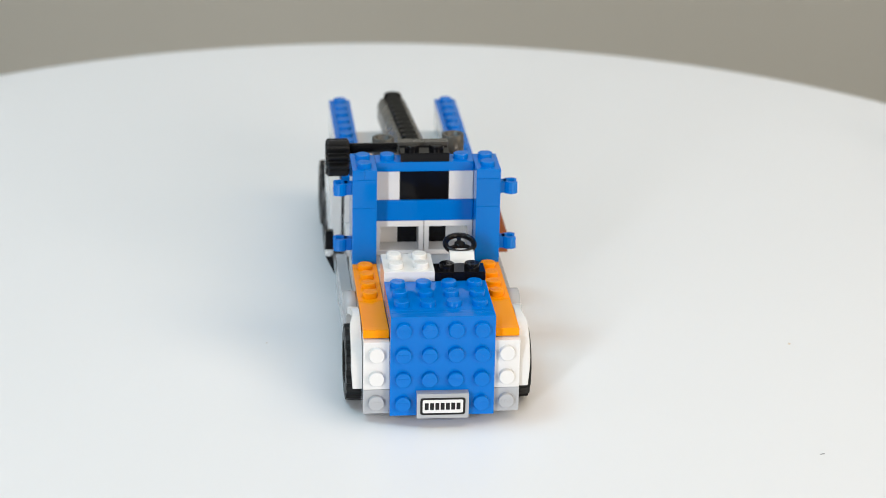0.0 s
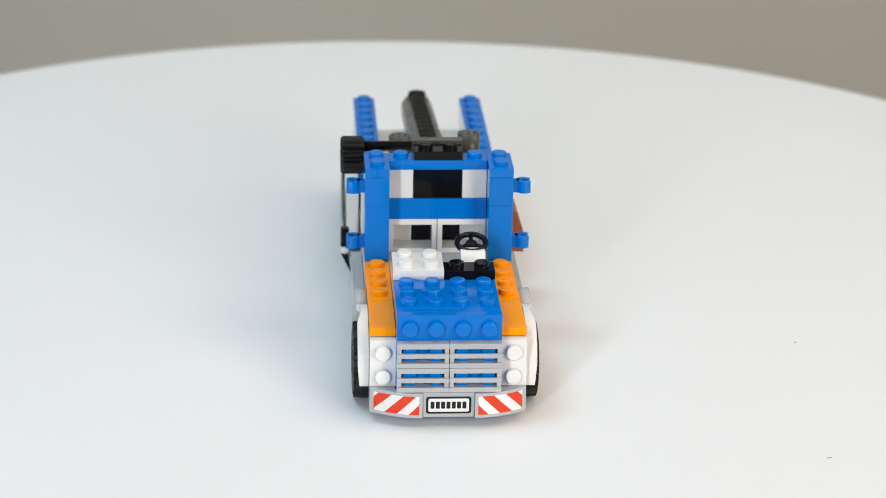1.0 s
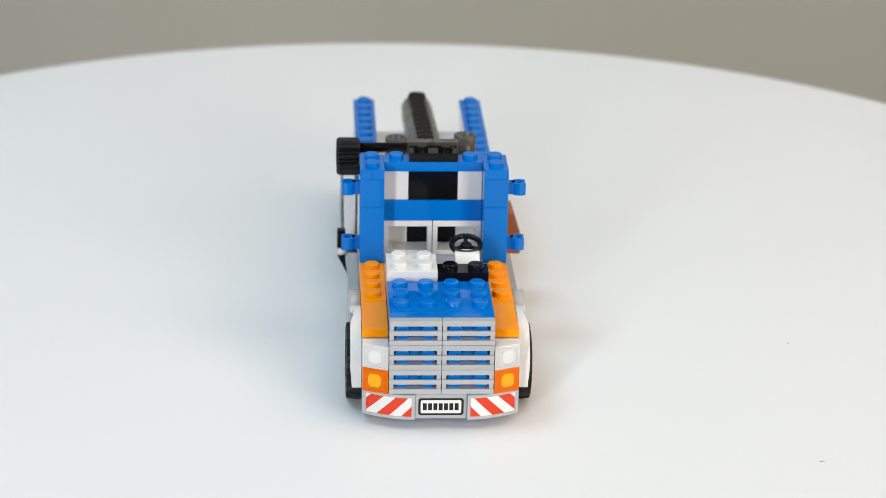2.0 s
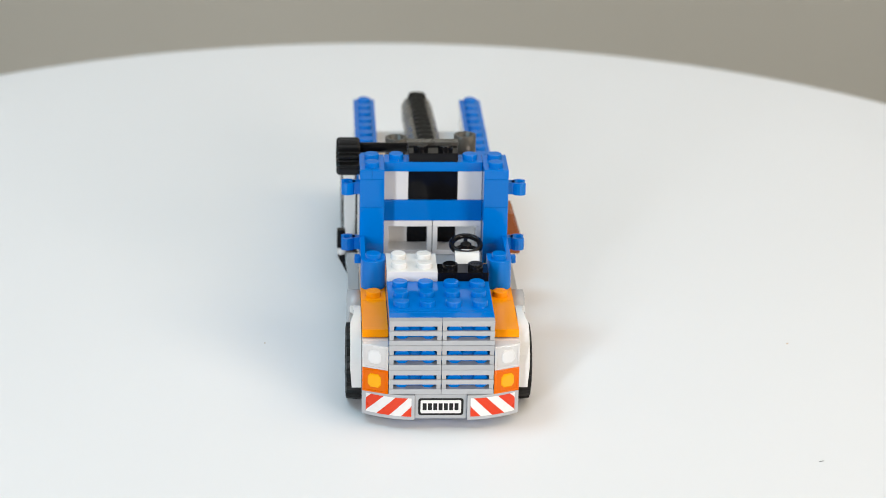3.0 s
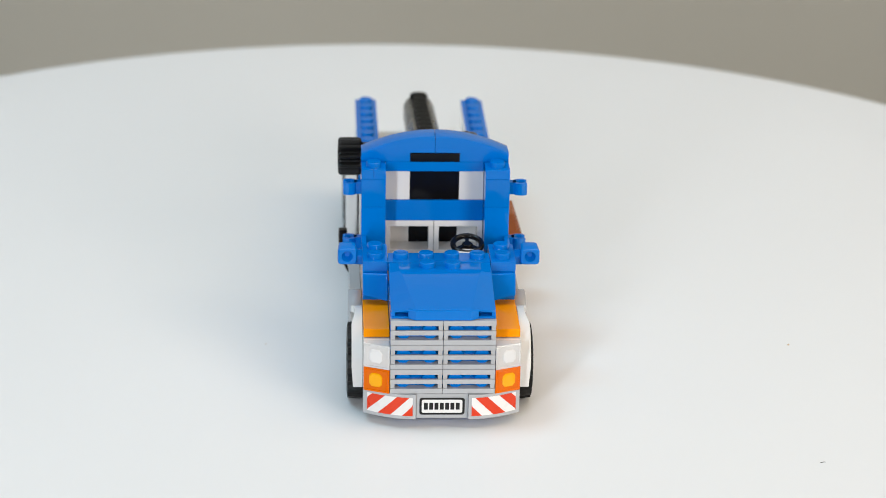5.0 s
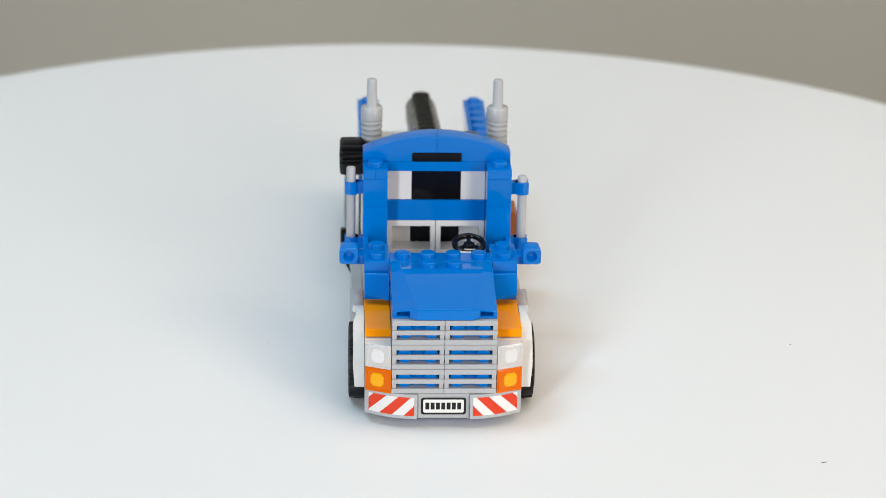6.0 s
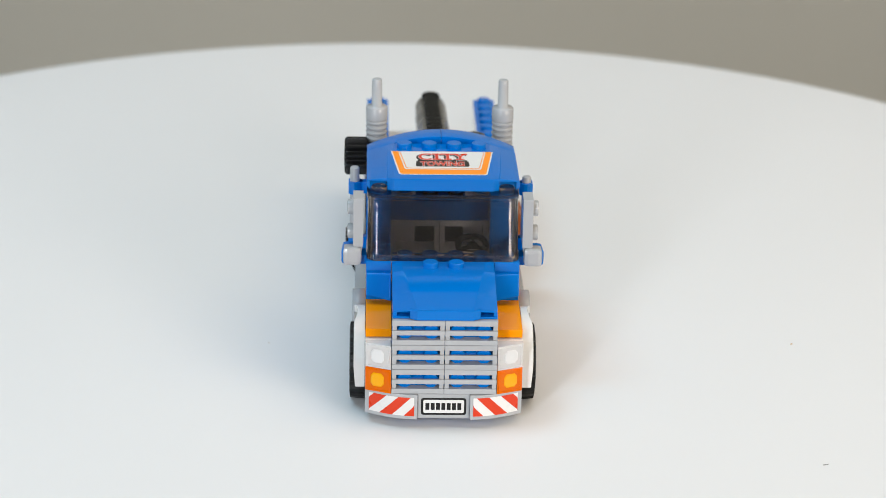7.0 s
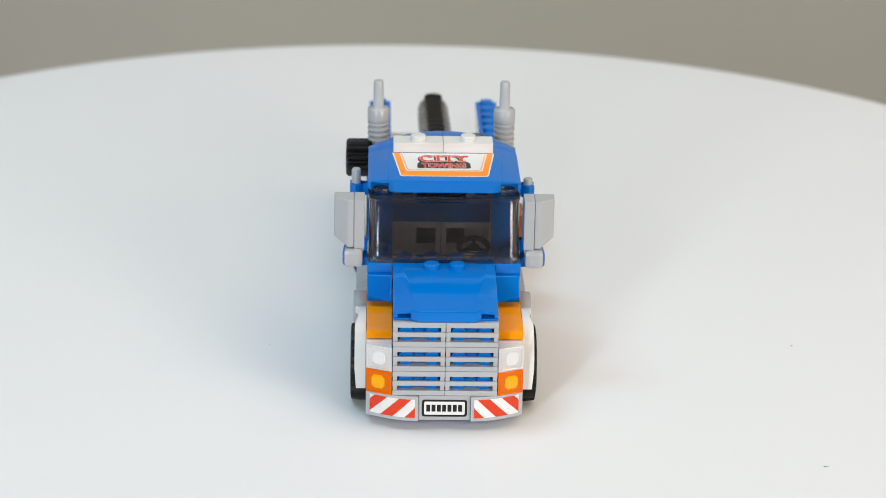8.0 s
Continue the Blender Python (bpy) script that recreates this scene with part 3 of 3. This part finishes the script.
for s in (-1, 1):
    arrives(lens(s, 7.5, AMBER_LENS, AMBER_CORE, "indicator"), 1.27, s)
    arrives(lens(s, 15.3, CLEAR_LENS, CLEAR_CORE, "headlight"), 1.57, s)


def car_door(s):
    bm = B()
    x0, x1 = side_x(s, 16.2, 23.9)
    pts = []
    for k in range(29):
        a = radians(180 + k * 180 / 28)
        pts.append((s * 20 + 3.85 * math.cos(a), 40.8 + 3.5 * math.sin(a)))
    pts += [(x1, 45.2), (x0, 45.2)]
    prism(bm, pts, "z", 25.62, 35.2, 0.12)
    box(bm, *side_x(s, 22.3, 23.9), 45.2, 60.9, 25.62, 35.2)
    box(bm, *side_x(s, 23.9, 25.8), 47.0, 49.4, 31.0, 33.4, 0.3)
    stud(bm, s * 20, 41.2, 35.2)
    return part("car_door", bm, BLUE, truck, "blue car door piece with a rounded front")


def lamp_brick(s):
    bm = B()
    x0, x1 = side_x(s, 16.2, 23.9)
    box(bm, x0, x1, 30.8, 37.1, 27.2, 35.2)
    box(bm, x0, x1, 29.25, 30.8, 28.0, 35.2)
    box(bm, x0, x1, 29.25, 37.1, 25.62, 27.2)
    stud(bm, s * 20, 33.2, 35.2)
    lathe(bm, (s * 20, 29.25, 31.4), "-y", [(2.4, 0), (2.4, 1.5), (2.25, 1.7), (1.6, 1.7), (1.5, 0.1), (0.05, 0.1)], 24, False)
    ob = part("lamp_holder_brick", bm, BLUE, truck, "blue brick with a hollow stud facing forward")
    # a black disc paints the shade inside the hollow stud
    part("stud_hole", lathe(B(), (s * 20, 29.1, 31.4), "-y", [(1.45, 0.1), (1.45, 0.3)], 20), BLACK, ob)
    return ob


def cheek(s):
    """The slanting blue cover before the lamp brick."""
    xi, xo = s * 16.1, s * 23.9
    bm = B()
    q = [(xi, 27.4, 34.9), (xo, 28.2, 34.9), (xi, 24.2, 27.0), (xo, 25.57, 28.4), (xi, 29.2, 34.9), (xo, 29.2, 34.9), (xi, 29.2, 27.0), (xo, 29.2, 28.4)]
    vs = [bm.verts.new(c) for c in q]
    for f in ((0, 1, 3, 2), (4, 6, 7, 5), (0, 4, 5, 1), (2, 3, 7, 6), (0, 2, 6, 4), (1, 5, 7, 3)):
        bm.faces.new([vs[k] for k in f])
    bmesh.ops.recalc_face_normals(bm, faces=bm.faces)
    bmesh.ops.bevel(bm, geom=list(bm.edges), offset=0.45, segments=3, affect="EDGES", profile=0.5)
    return part("cheek_slope", bm, BLUE, truck, "blue slope covering the lamp brick")


for s in (-1, 1):
    arrives(car_door(s), 2.33, s)
    arrives(lamp_brick(s), 3.17, s)
    arrives(cheek(s), 3.57, s)
arrives(brick("scuttle_plate", -16, 16, 29.2, 37.2, 35.22, 38.4, BLUE, "top", "blue one by four plate"), 3.87, 212, 65)


def bonnet():
    bm = B()
    ys = [-2.7, -2.5, 0, 4, 8, 12, 16, 19, 21.2, 29.1]
    top = [35.0, 35.2, 35.6, 36.2, 36.9, 37.5, 38.05, 38.35, 38.4, 38.4]
    edge = [34.0, 34.1, 34.2, 34.5, 35.0, 35.6, 36.4, 37.2, 37.9, 38.1]
    half = [8.3, 8.4, 8.8, 9.5, 10.2, 10.9, 11.5, 12.0, 12.6, 13.0]
    rim = [15.3, 15.6, 15.9, 15.9, 15.9, 15.9, 15.9, 15.9, 15.9, 15.9]
    cols = []
    for y, zt, ze, h, r in zip(ys, top, edge, half, rim):
        base = 33.7 if y < 3 else 32.3
        back = max(0.0, 1.5 - max(y + 2.7, 0) * 0.25)
        cols.append([bm.verts.new(c) for c in ((-r, y + back, base), (-r, y + back, ze), (-h, y, zt), (h, y, zt), (r, y + back, ze), (r, y + back, base))])
    for a, b in zip(cols, cols[1:]):
        for k in range(5):
            bm.faces.new((a[k], a[k + 1], b[k + 1], b[k])).smooth = k == 2
        bm.faces.new((a[5], a[0], b[0], b[5]))
    bm.faces.new(list(reversed(cols[0])))
    bm.faces.new(cols[-1])
    bmesh.ops.recalc_face_normals(bm, faces=bm.faces)
    es = [e for e in bm.edges if len(e.link_faces) == 2 and e.calc_face_angle(0) > 0.35]
    bmesh.ops.bevel(bm, geom=es, offset=0.22, segments=2, affect="EDGES", profile=0.6)
    # the lip below, with an open notch at each corner
    prism(bm, [(-10.7, 3.1), (-10.7, -1.9), (-8.4, -3.3), (8.4, -3.3), (10.7, -1.9), (10.7, 3.1)], "z", 31.95, 35.1, 0.25)
    for s in (-1, 1):
        box(bm, *side_x(s, 10.7, 15.8), -1.6, 3.1, 31.9, 32.6, 0.1)
        box(bm, *side_x(s, 14.6, 15.8), -1.2, 3.1, 32.6, 33.9, 0.1)
    for ix in (-4, 4):
        stud(bm, ix, 25.2, 38.4)
    return part("bonnet", bm, BLUE, truck, "glossy blue sloping bonnet with two studs")


arrives(bonnet(), 4.27, -212, 65)


def corner_plate(s):
    bm = B()
    x0, x1 = side_x(s, 16.1, 23.95)
    box(bm, x0, x1, 29.25, 45.1, 35.22, 38.4)
    for iy in (33.2, 41.2):
        stud(bm, s * 20, iy, 38.4)
    box(bm, *side_x(s, 23.9, 26.4), 34.5, 40.5, 35.4, 38.4, 0.3)
    ob = part("corner_plate", bm, BLUE, truck, "blue plate with an outward socket")

    # a rounded block with a tapering hole in its front
    sock, n_, rings = B(), 32, []
    mid_x, mid_z = s * 28.7, 38.6
    for y, wide, high, power in ((39.5, 2.8, 2.5, 5), (33.4, 3.0, 2.7, 6), (33.0, 2.7, 2.4, 6), (33.0, 1.75, 1.75, 2), (33.5, 1.5, 1.5, 2), (35.2, 0.8, 0.8, 2)):
        ring = []
        for k in range(n_):
            c, d = math.cos(2 * math.pi * k / n_), math.sin(2 * math.pi * k / n_)
            r = (abs(c) ** power + abs(d) ** power) ** (-1 / power)
            ring.append(sock.verts.new((mid_x + wide * r * c, y, mid_z + high * r * d)))
        rings.append(ring)
    for a, b in zip(rings, rings[1:]):
        for k in range(n_):
            sock.faces.new((a[k], a[(k + 1) % n_], b[(k + 1) % n_], b[k])).smooth = True
    sock.faces.new(rings[0])
    sock.faces.new(rings[-1])
    bmesh.ops.recalc_face_normals(sock, faces=sock.faces)
    part("socket", sock, BLUE, ob)
    return ob


for s in (-1, 1):
    arrives(corner_plate(s), 4.63, s)


def roof_arch(s):
    bm = B()
    pts = [(s * 8.1, 57.65), (s * 8.1, 60.7), (s * 0.05, 60.7)]
    for k in range(17):
        x = 0.05 + 23.9 * k / 16
        pts.append((s * x, 66.2 - 5.6 * (x / 24) ** 2.0))
    pts.append((s * 23.95, 57.65))
    prism(bm, pts, "y", 69.3, 77.4, 0.12)
    for f in bm.faces:
        f.smooth = abs(f.normal.y) < 0.3 and f.normal.z > 0.2
    return part("roof_arch", bm, BLUE, truck, "half of a blue curved roof arch")


def exhaust(s):
    prof = [(3.4, 0), (3.4, 3.6)]
    z = 3.6
    for k in range(8):
        prof += [(2.85, z), (2.85, z + 0.35)]
        prof += [(2.95 + 0.62 * math.sin(radians(a)), z + 1.08 - 0.68 * math.cos(radians(a))) for a in (0, 30, 60, 90, 120, 150, 180)]
        z += 1.8
    prof += [(3.45, z), (3.55, z + 0.3), (3.55, z + 4.2), (3.2, z + 4.6), (1.75, z + 4.7), (1.6, z + 13.5), (1.3, z + 13.9)]
    bm = lathe(B(), (s * 20.8, 90, 47.4), "z", prof, 28)
    return part("exhaust_pipe", bm, GREY, truck, "ribbed light grey upright exhaust pipe")


def grab_bar(s):
    bm = lathe(B(), (s * 27.8, 66, 27.6 if s < 0 else 24.8), "z", [(1.2, 0), (1.5, 0.3), (1.5, 28.9), (1.2, 29.3)], 20)
    return part("grab_bar", bm, GREY, truck, "light grey upright bar held in two clips")


for s in (-1, 1):
    arrives(roof_arch(s), 5.0, s)
    arrives(exhaust(s), 5.33, s)
    arrives(grab_bar(s), 5.67, s)


def windscreen():
    """A hollow curved screen, open behind."""
    bm = B()

    def loop(front, half, rad, back):
        out = [(-half, back)]
        for k in range(10):
            a = radians(180 + k * 10)
            out.append((-half + rad + rad * math.cos(a), front + rad + rad * math.sin(a)))
        for k in range(10):
            a = radians(270 + k * 10)
            out.append((half - rad + rad * math.cos(a), front + rad + rad * math.sin(a)))
        out.append((half, back))
        return out
    levels = [(38.45, 29.4, 23.9), (39.6, 29.4, 23.9), (40.2, 30.0, 23.6), (55.6, 37.2, 23.6), (56.0, 36.9, 23.85), (57.6, 37.1, 23.85)]
    outer = [[bm.verts.new((x, y, z)) for x, y in loop(f, h, 3.6, 45.0)] for z, f, h in levels]
    inner = [[bm.verts.new((x, y, z)) for x, y in loop(f + 1.2, h - 1.2, 2.4, 45.0)] for z, f, h in
             [(38.45, 29.4, 23.9), (39.6, 29.4, 23.9), (40.2, 30.0, 23.6), (55.6, 37.2, 23.6), (56.2, 37.2, 23.6)]]
    for rows in (outer, inner):
        for a, b in zip(rows, rows[1:]):
            for i in range(len(a) - 1):
                bm.faces.new((a[i], a[i + 1], b[i + 1], b[i]))
    for i in range(len(outer[0]) - 1):
        bm.faces.new((outer[0][i], inner[0][i], inner[0][i + 1], outer[0][i + 1]))
    for k in (0, -1):
        o, n_ = [r[k] for r in outer], [r[k] for r in inner]
        for i in range(len(n_) - 1):
            bm.faces.new((o[i], n_[i], n_[i + 1], o[i + 1]))
    # the top plate with its studs
    bm.faces.new(outer[-1])
    bm.faces.new(inner[-1])
    bm.faces.new((outer[-1][0], outer[-2][0], inner[-1][0], inner[-1][-1], outer[-2][-1], outer[-1][-1]))
    bmesh.ops.recalc_face_normals(bm, faces=bm.faces)
    round_faces = {f for f in bm.faces if len(f.verts) == 4 and f.calc_area() < 14 and abs(f.normal.z) < 0.75}
    for f in round_faces:
        f.smooth = True
    for e in bm.edges:
        e.smooth = abs(e.verts[0].co.z - e.verts[1].co.z) > 4 and all(f in round_faces for f in e.link_faces)
    ob = part("windscreen", bm, SMOKE, truck, "smoke-tinted clear curved windscreen")
    for i in range(6):
        part("screen_stud", stud(B(), -20 + 8 * i, 41.2, 57.66, "z", False), SMOKE, ob)
    return ob


arrives(windscreen(), 6.17, -212, 30)


def visor():
    def top(x, y):
        return min(62.5 + max(y - 38.3, 0) * 0.066, 64.0, 64.0 - max(abs(x) - 15.5, 0) * 0.32, 62.5 - max(abs(x) - 15.5, 0) * 0.1 + max(y - 38.3, 0) * 0.066)
    bm = B()
    xs = [-24, -22.9, -22.8, -17.6, -17.5, -15.5, 0, 15.5, 17.5, 17.6, 22.8, 22.9, 24]
    ys = [38.3, 38.75, 38.8, 43.4, 43.5, 50, 58, 61.4, 69.1]

    def fwd(x, y):
        # the front edge steps back toward the sides
        return y + (1.6 if abs(x) >= 22 else 1.1 if abs(x) > 17 else 0.0) * (1 if y < 39 else 0)

    def low(x, y):
        # two pockets let the screen's end studs show
        if 17.55 < abs(x) < 22.85 and y < 43.45:
            return 61.2
        if y < 38.78 and abs(x) < 23.5:
            return 58.5
        return 59.5 if y < 58 else 57.65
    up = [[bm.verts.new((x, fwd(x, y), top(x, y))) for x in xs] for y in ys]

    dn = [[bm.verts.new((x, fwd(x, y), low(x, y))) for x in xs] for y in ys]
    for j in range(len(ys) - 1):
        for i in range(len(xs) - 1):
            bm.faces.new((up[j][i], up[j][i + 1], up[j + 1][i + 1], up[j + 1][i]))
            bm.faces.new((dn[j][i], dn[j + 1][i], dn[j + 1][i + 1], dn[j][i + 1]))
        for i in (0, -1):
            bm.faces.new((up[j][i], up[j + 1][i], dn[j + 1][i], dn[j][i]))
    for i in range(len(xs) - 1):
        for j in (0, -1):
            bm.faces.new((up[j][i], dn[j][i], dn[j][i + 1], up[j][i + 1]))
    bmesh.ops.recalc_face_normals(bm, faces=bm.faces)
    es = [e for e in bm.edges if len(e.link_faces) == 2 and e.calc_face_angle(0) > 0.5]
    bmesh.ops.bevel(bm, geom=es, offset=0.25, segments=2, affect="EDGES", profile=0.6)
    for ix in (-12, -4, 4, 12):
        stud(bm, ix, 65.0, 64.0, "z", False)
    ob = part("roof_visor", bm, BLUE, truck, "blue roof visor with a printed towing sign")

    # the sticker lies on the slope: u across, w up the slope
    tilt = math.atan(0.066)

    def on(u, w, h):
        return Vector((u, 41.3 + w * math.cos(tilt) - h * math.sin(tilt), 62.5 + 3.0 * 0.066 + w * math.sin(tilt) + h * math.cos(tilt)))

    def patch(name, half_top, half_low, w0, w1, h, material):
        bm = B()
        sheet(bm, [on(-half_low + 0.6, w0, h), on(half_low - 0.6, w0, h), on(half_low, w0 + 0.6, h), on(half_top, w1, h), on(-half_top, w1, h), on(-half_low, w0 + 0.6, h)])
        part(name, bm, material, ob)
    patch("sign_edge", 16.3, 13.9, 0.5, 19.6, 0.03, WHITE_INK)
    patch("sign_border", 15.9, 13.5, 1.0, 19.5, 0.06, ORANGE_INK)
    patch("sign_border_line", 14.0, 12.1, 4.7, 19.4, 0.09, WHITE_INK)
    patch("sign_thin_line", 13.6, 11.7, 5.4, 19.3, 0.10, ORANGE_INK)
    patch("sign_field", 13.35, 11.45, 5.75, 19.2, 0.12, WHITE_INK)

    def words(name, text, size, stretch, w0, h, material, bold, shift=0.0, gap=0.0):
        cu = bpy.data.curves.new(name, "FONT")
        cu.body, cu.size, cu.align_x, cu.offset, cu.resolution_u = text, size, "CENTER", bold, 3
        cu.space_character = 1.0 + gap
        tmp = new("tmp_words", cu)
        bpy.context.view_layer.update()
        me = bpy.data.meshes.new_from_object(tmp.evaluated_get(bpy.context.evaluated_depsgraph_get()))
        bpy.data.objects.remove(tmp)
        bm = B()
        bm.from_mesh(me)
        bpy.data.meshes.remove(me)
        for v in bm.verts:
            v.co = on(v.co.x * stretch + shift, w0 + v.co.y * 1.0, h)
        part(name, bm, material, ob)
    patch("sign_shade_low", 8.3, 8.5, 6.9, 11.3, 0.13, BLACK_INK)
    patch("sign_shade_mid", 7.7, 7.9, 10.8, 12.4, 0.132, BLACK_INK)

    def serifs(name, marks, foot, cap, deep, out, h, material):
        """Slab ends on the letters: (from, to, at the head) across the sign."""
        bm = B()
        for a, b, head in marks:
            lo, hi = (cap - deep - out, cap + out) if head else (foot - out, foot + deep + out)
            sheet(bm, [on(a - out, lo, h), on(b + out, lo, h), on(b + out, hi, h), on(a - out, hi, h)])
        part(name, bm, material, ob)
    letters = (("C", -5.5, 0.86), ("I", -1.75, 1.0), ("T", 1.75, 0.92), ("Y", 5.7, 0.86))
    slabs = [(-3.2, -0.3, 0), (-3.2, -0.3, 1), (0.4, 3.1, 0), (-0.15, 3.65, 1), (4.35, 7.05, 0), (3.5, 5.3, 1), (6.1, 7.9, 1), (-4.5, -3.7, 1)]
    for ink, grow, h, dx, dw in ((BLACK_INK, 0.36, 0.14, -0.6, -0.45), (WHITE_INK, 0.32, 0.155, 0, 0), (RED_INK, 0.14, 0.175, 0, 0)):
        for c, at, wide in letters:
            words("sign_letter", c, 7.3, wide, 12.4 + dw, h, ink, grow, at + dx)
        serifs("sign_serif", [(a + dx, b + dx, c) for a, b, c in slabs], 12.4 + dw, 17.4 + dw, 0.85, max(grow - 0.14, 0), h + 0.004, ink)
    for ink, grow, h in ((WHITE_INK, 0.3, 0.16), (RED_INK, 0.17, 0.18)):
        words("sign_word_lower", "TOWING", 5.0, 0.655, 7.5, h, ink, grow, 0, 0.02)
    return ob


arrives(visor(), 6.57, 212, 30)


def mirror_plate(s):
    bm = B()
    box(bm, *side_x(s, 24.9, 28.1), 33.2, 41.2, 41.6, 57.6, 0.2)
    for iz in (45.6, 53.6):
        stud(bm, s * 28.1, 37.2, iz, "x" if s > 0 else "-x")
    box(bm, *side_x(s, 25.4, 31.2), 31.6, 37.0, 35.8, 41.6, 1.3)
    box(bm, *side_x(s, 25.2, 27.8), 34.0, 40.0, 40.0, 42.0, 0.3)
    return part("mirror_bracket", bm, GREY, truck, "light grey mirror bracket with studs facing outward")


def mirror_slope(s):
    bm = B()
    q = [(s * 28.2, 33.2, 42.0), (s * 28.2, 33.2, 57.6), (s * 34.4, 36.6, 44.6), (s * 34.4, 36.6, 57.6),
         (s * 28.2, 41.2, 42.0), (s * 28.2, 41.2, 57.6), (s * 34.4, 41.2, 44.6), (s * 34.4, 41.2, 57.6), (s * 30.0, 33.2, 41.8), (s * 30.0, 33.2, 57.6)]
    vs = [bm.verts.new(c) for c in q]
    for f in ((0, 1, 9, 8), (8, 9, 3, 2), (2, 3, 7, 6), (6, 7, 5, 4), (4, 5, 1, 0), (1, 5, 7, 3, 9), (0, 8, 2, 6, 4)):
        bm.faces.new([vs[k] for k in f])
    bmesh.ops.recalc_face_normals(bm, faces=bm.faces)
    bmesh.ops.bevel(bm, geom=list(bm.edges), offset=0.4, segments=3, affect="EDGES", profile=0.5)
    return part("mirror_slope", bm, GREY, truck, "light grey sloped mirror housing")


def light_bar(s):
    bm = box(B(), *side_x(s, 0.05, 15.95), 61.1, 69.0, 64.05, 67.2)
    stud(bm, s * 8, 65.0, 67.2, "z", False)
    return part("roof_jumper_plate", bm, WHITE, truck, "white plate with a single stud on the roof")


for s in (-1, 1):
    arrives(mirror_plate(s), 6.87, s)
    arrives(mirror_slope(s), 7.27, s)
    arrives(light_bar(s), 7.67, s)


# ---- movement ----
def motions():
    walk(truck, held([(s[0], pose(s[3] * MM, s[4] * MM, 0, 0, 0, s[5])) for s in STATES]))
    for ob, t, x, y in late:
        home = Matrix.Translation(ob.location)
        wait = pose(x * MM, y * MM, 0.0002)
        walk(ob, held([(0.0, wait), (t, home)]))
    walk(speck, held([(t, pose(x * MM, y * MM, 0.0001)) for t, x, y in SPECK]))


motions()
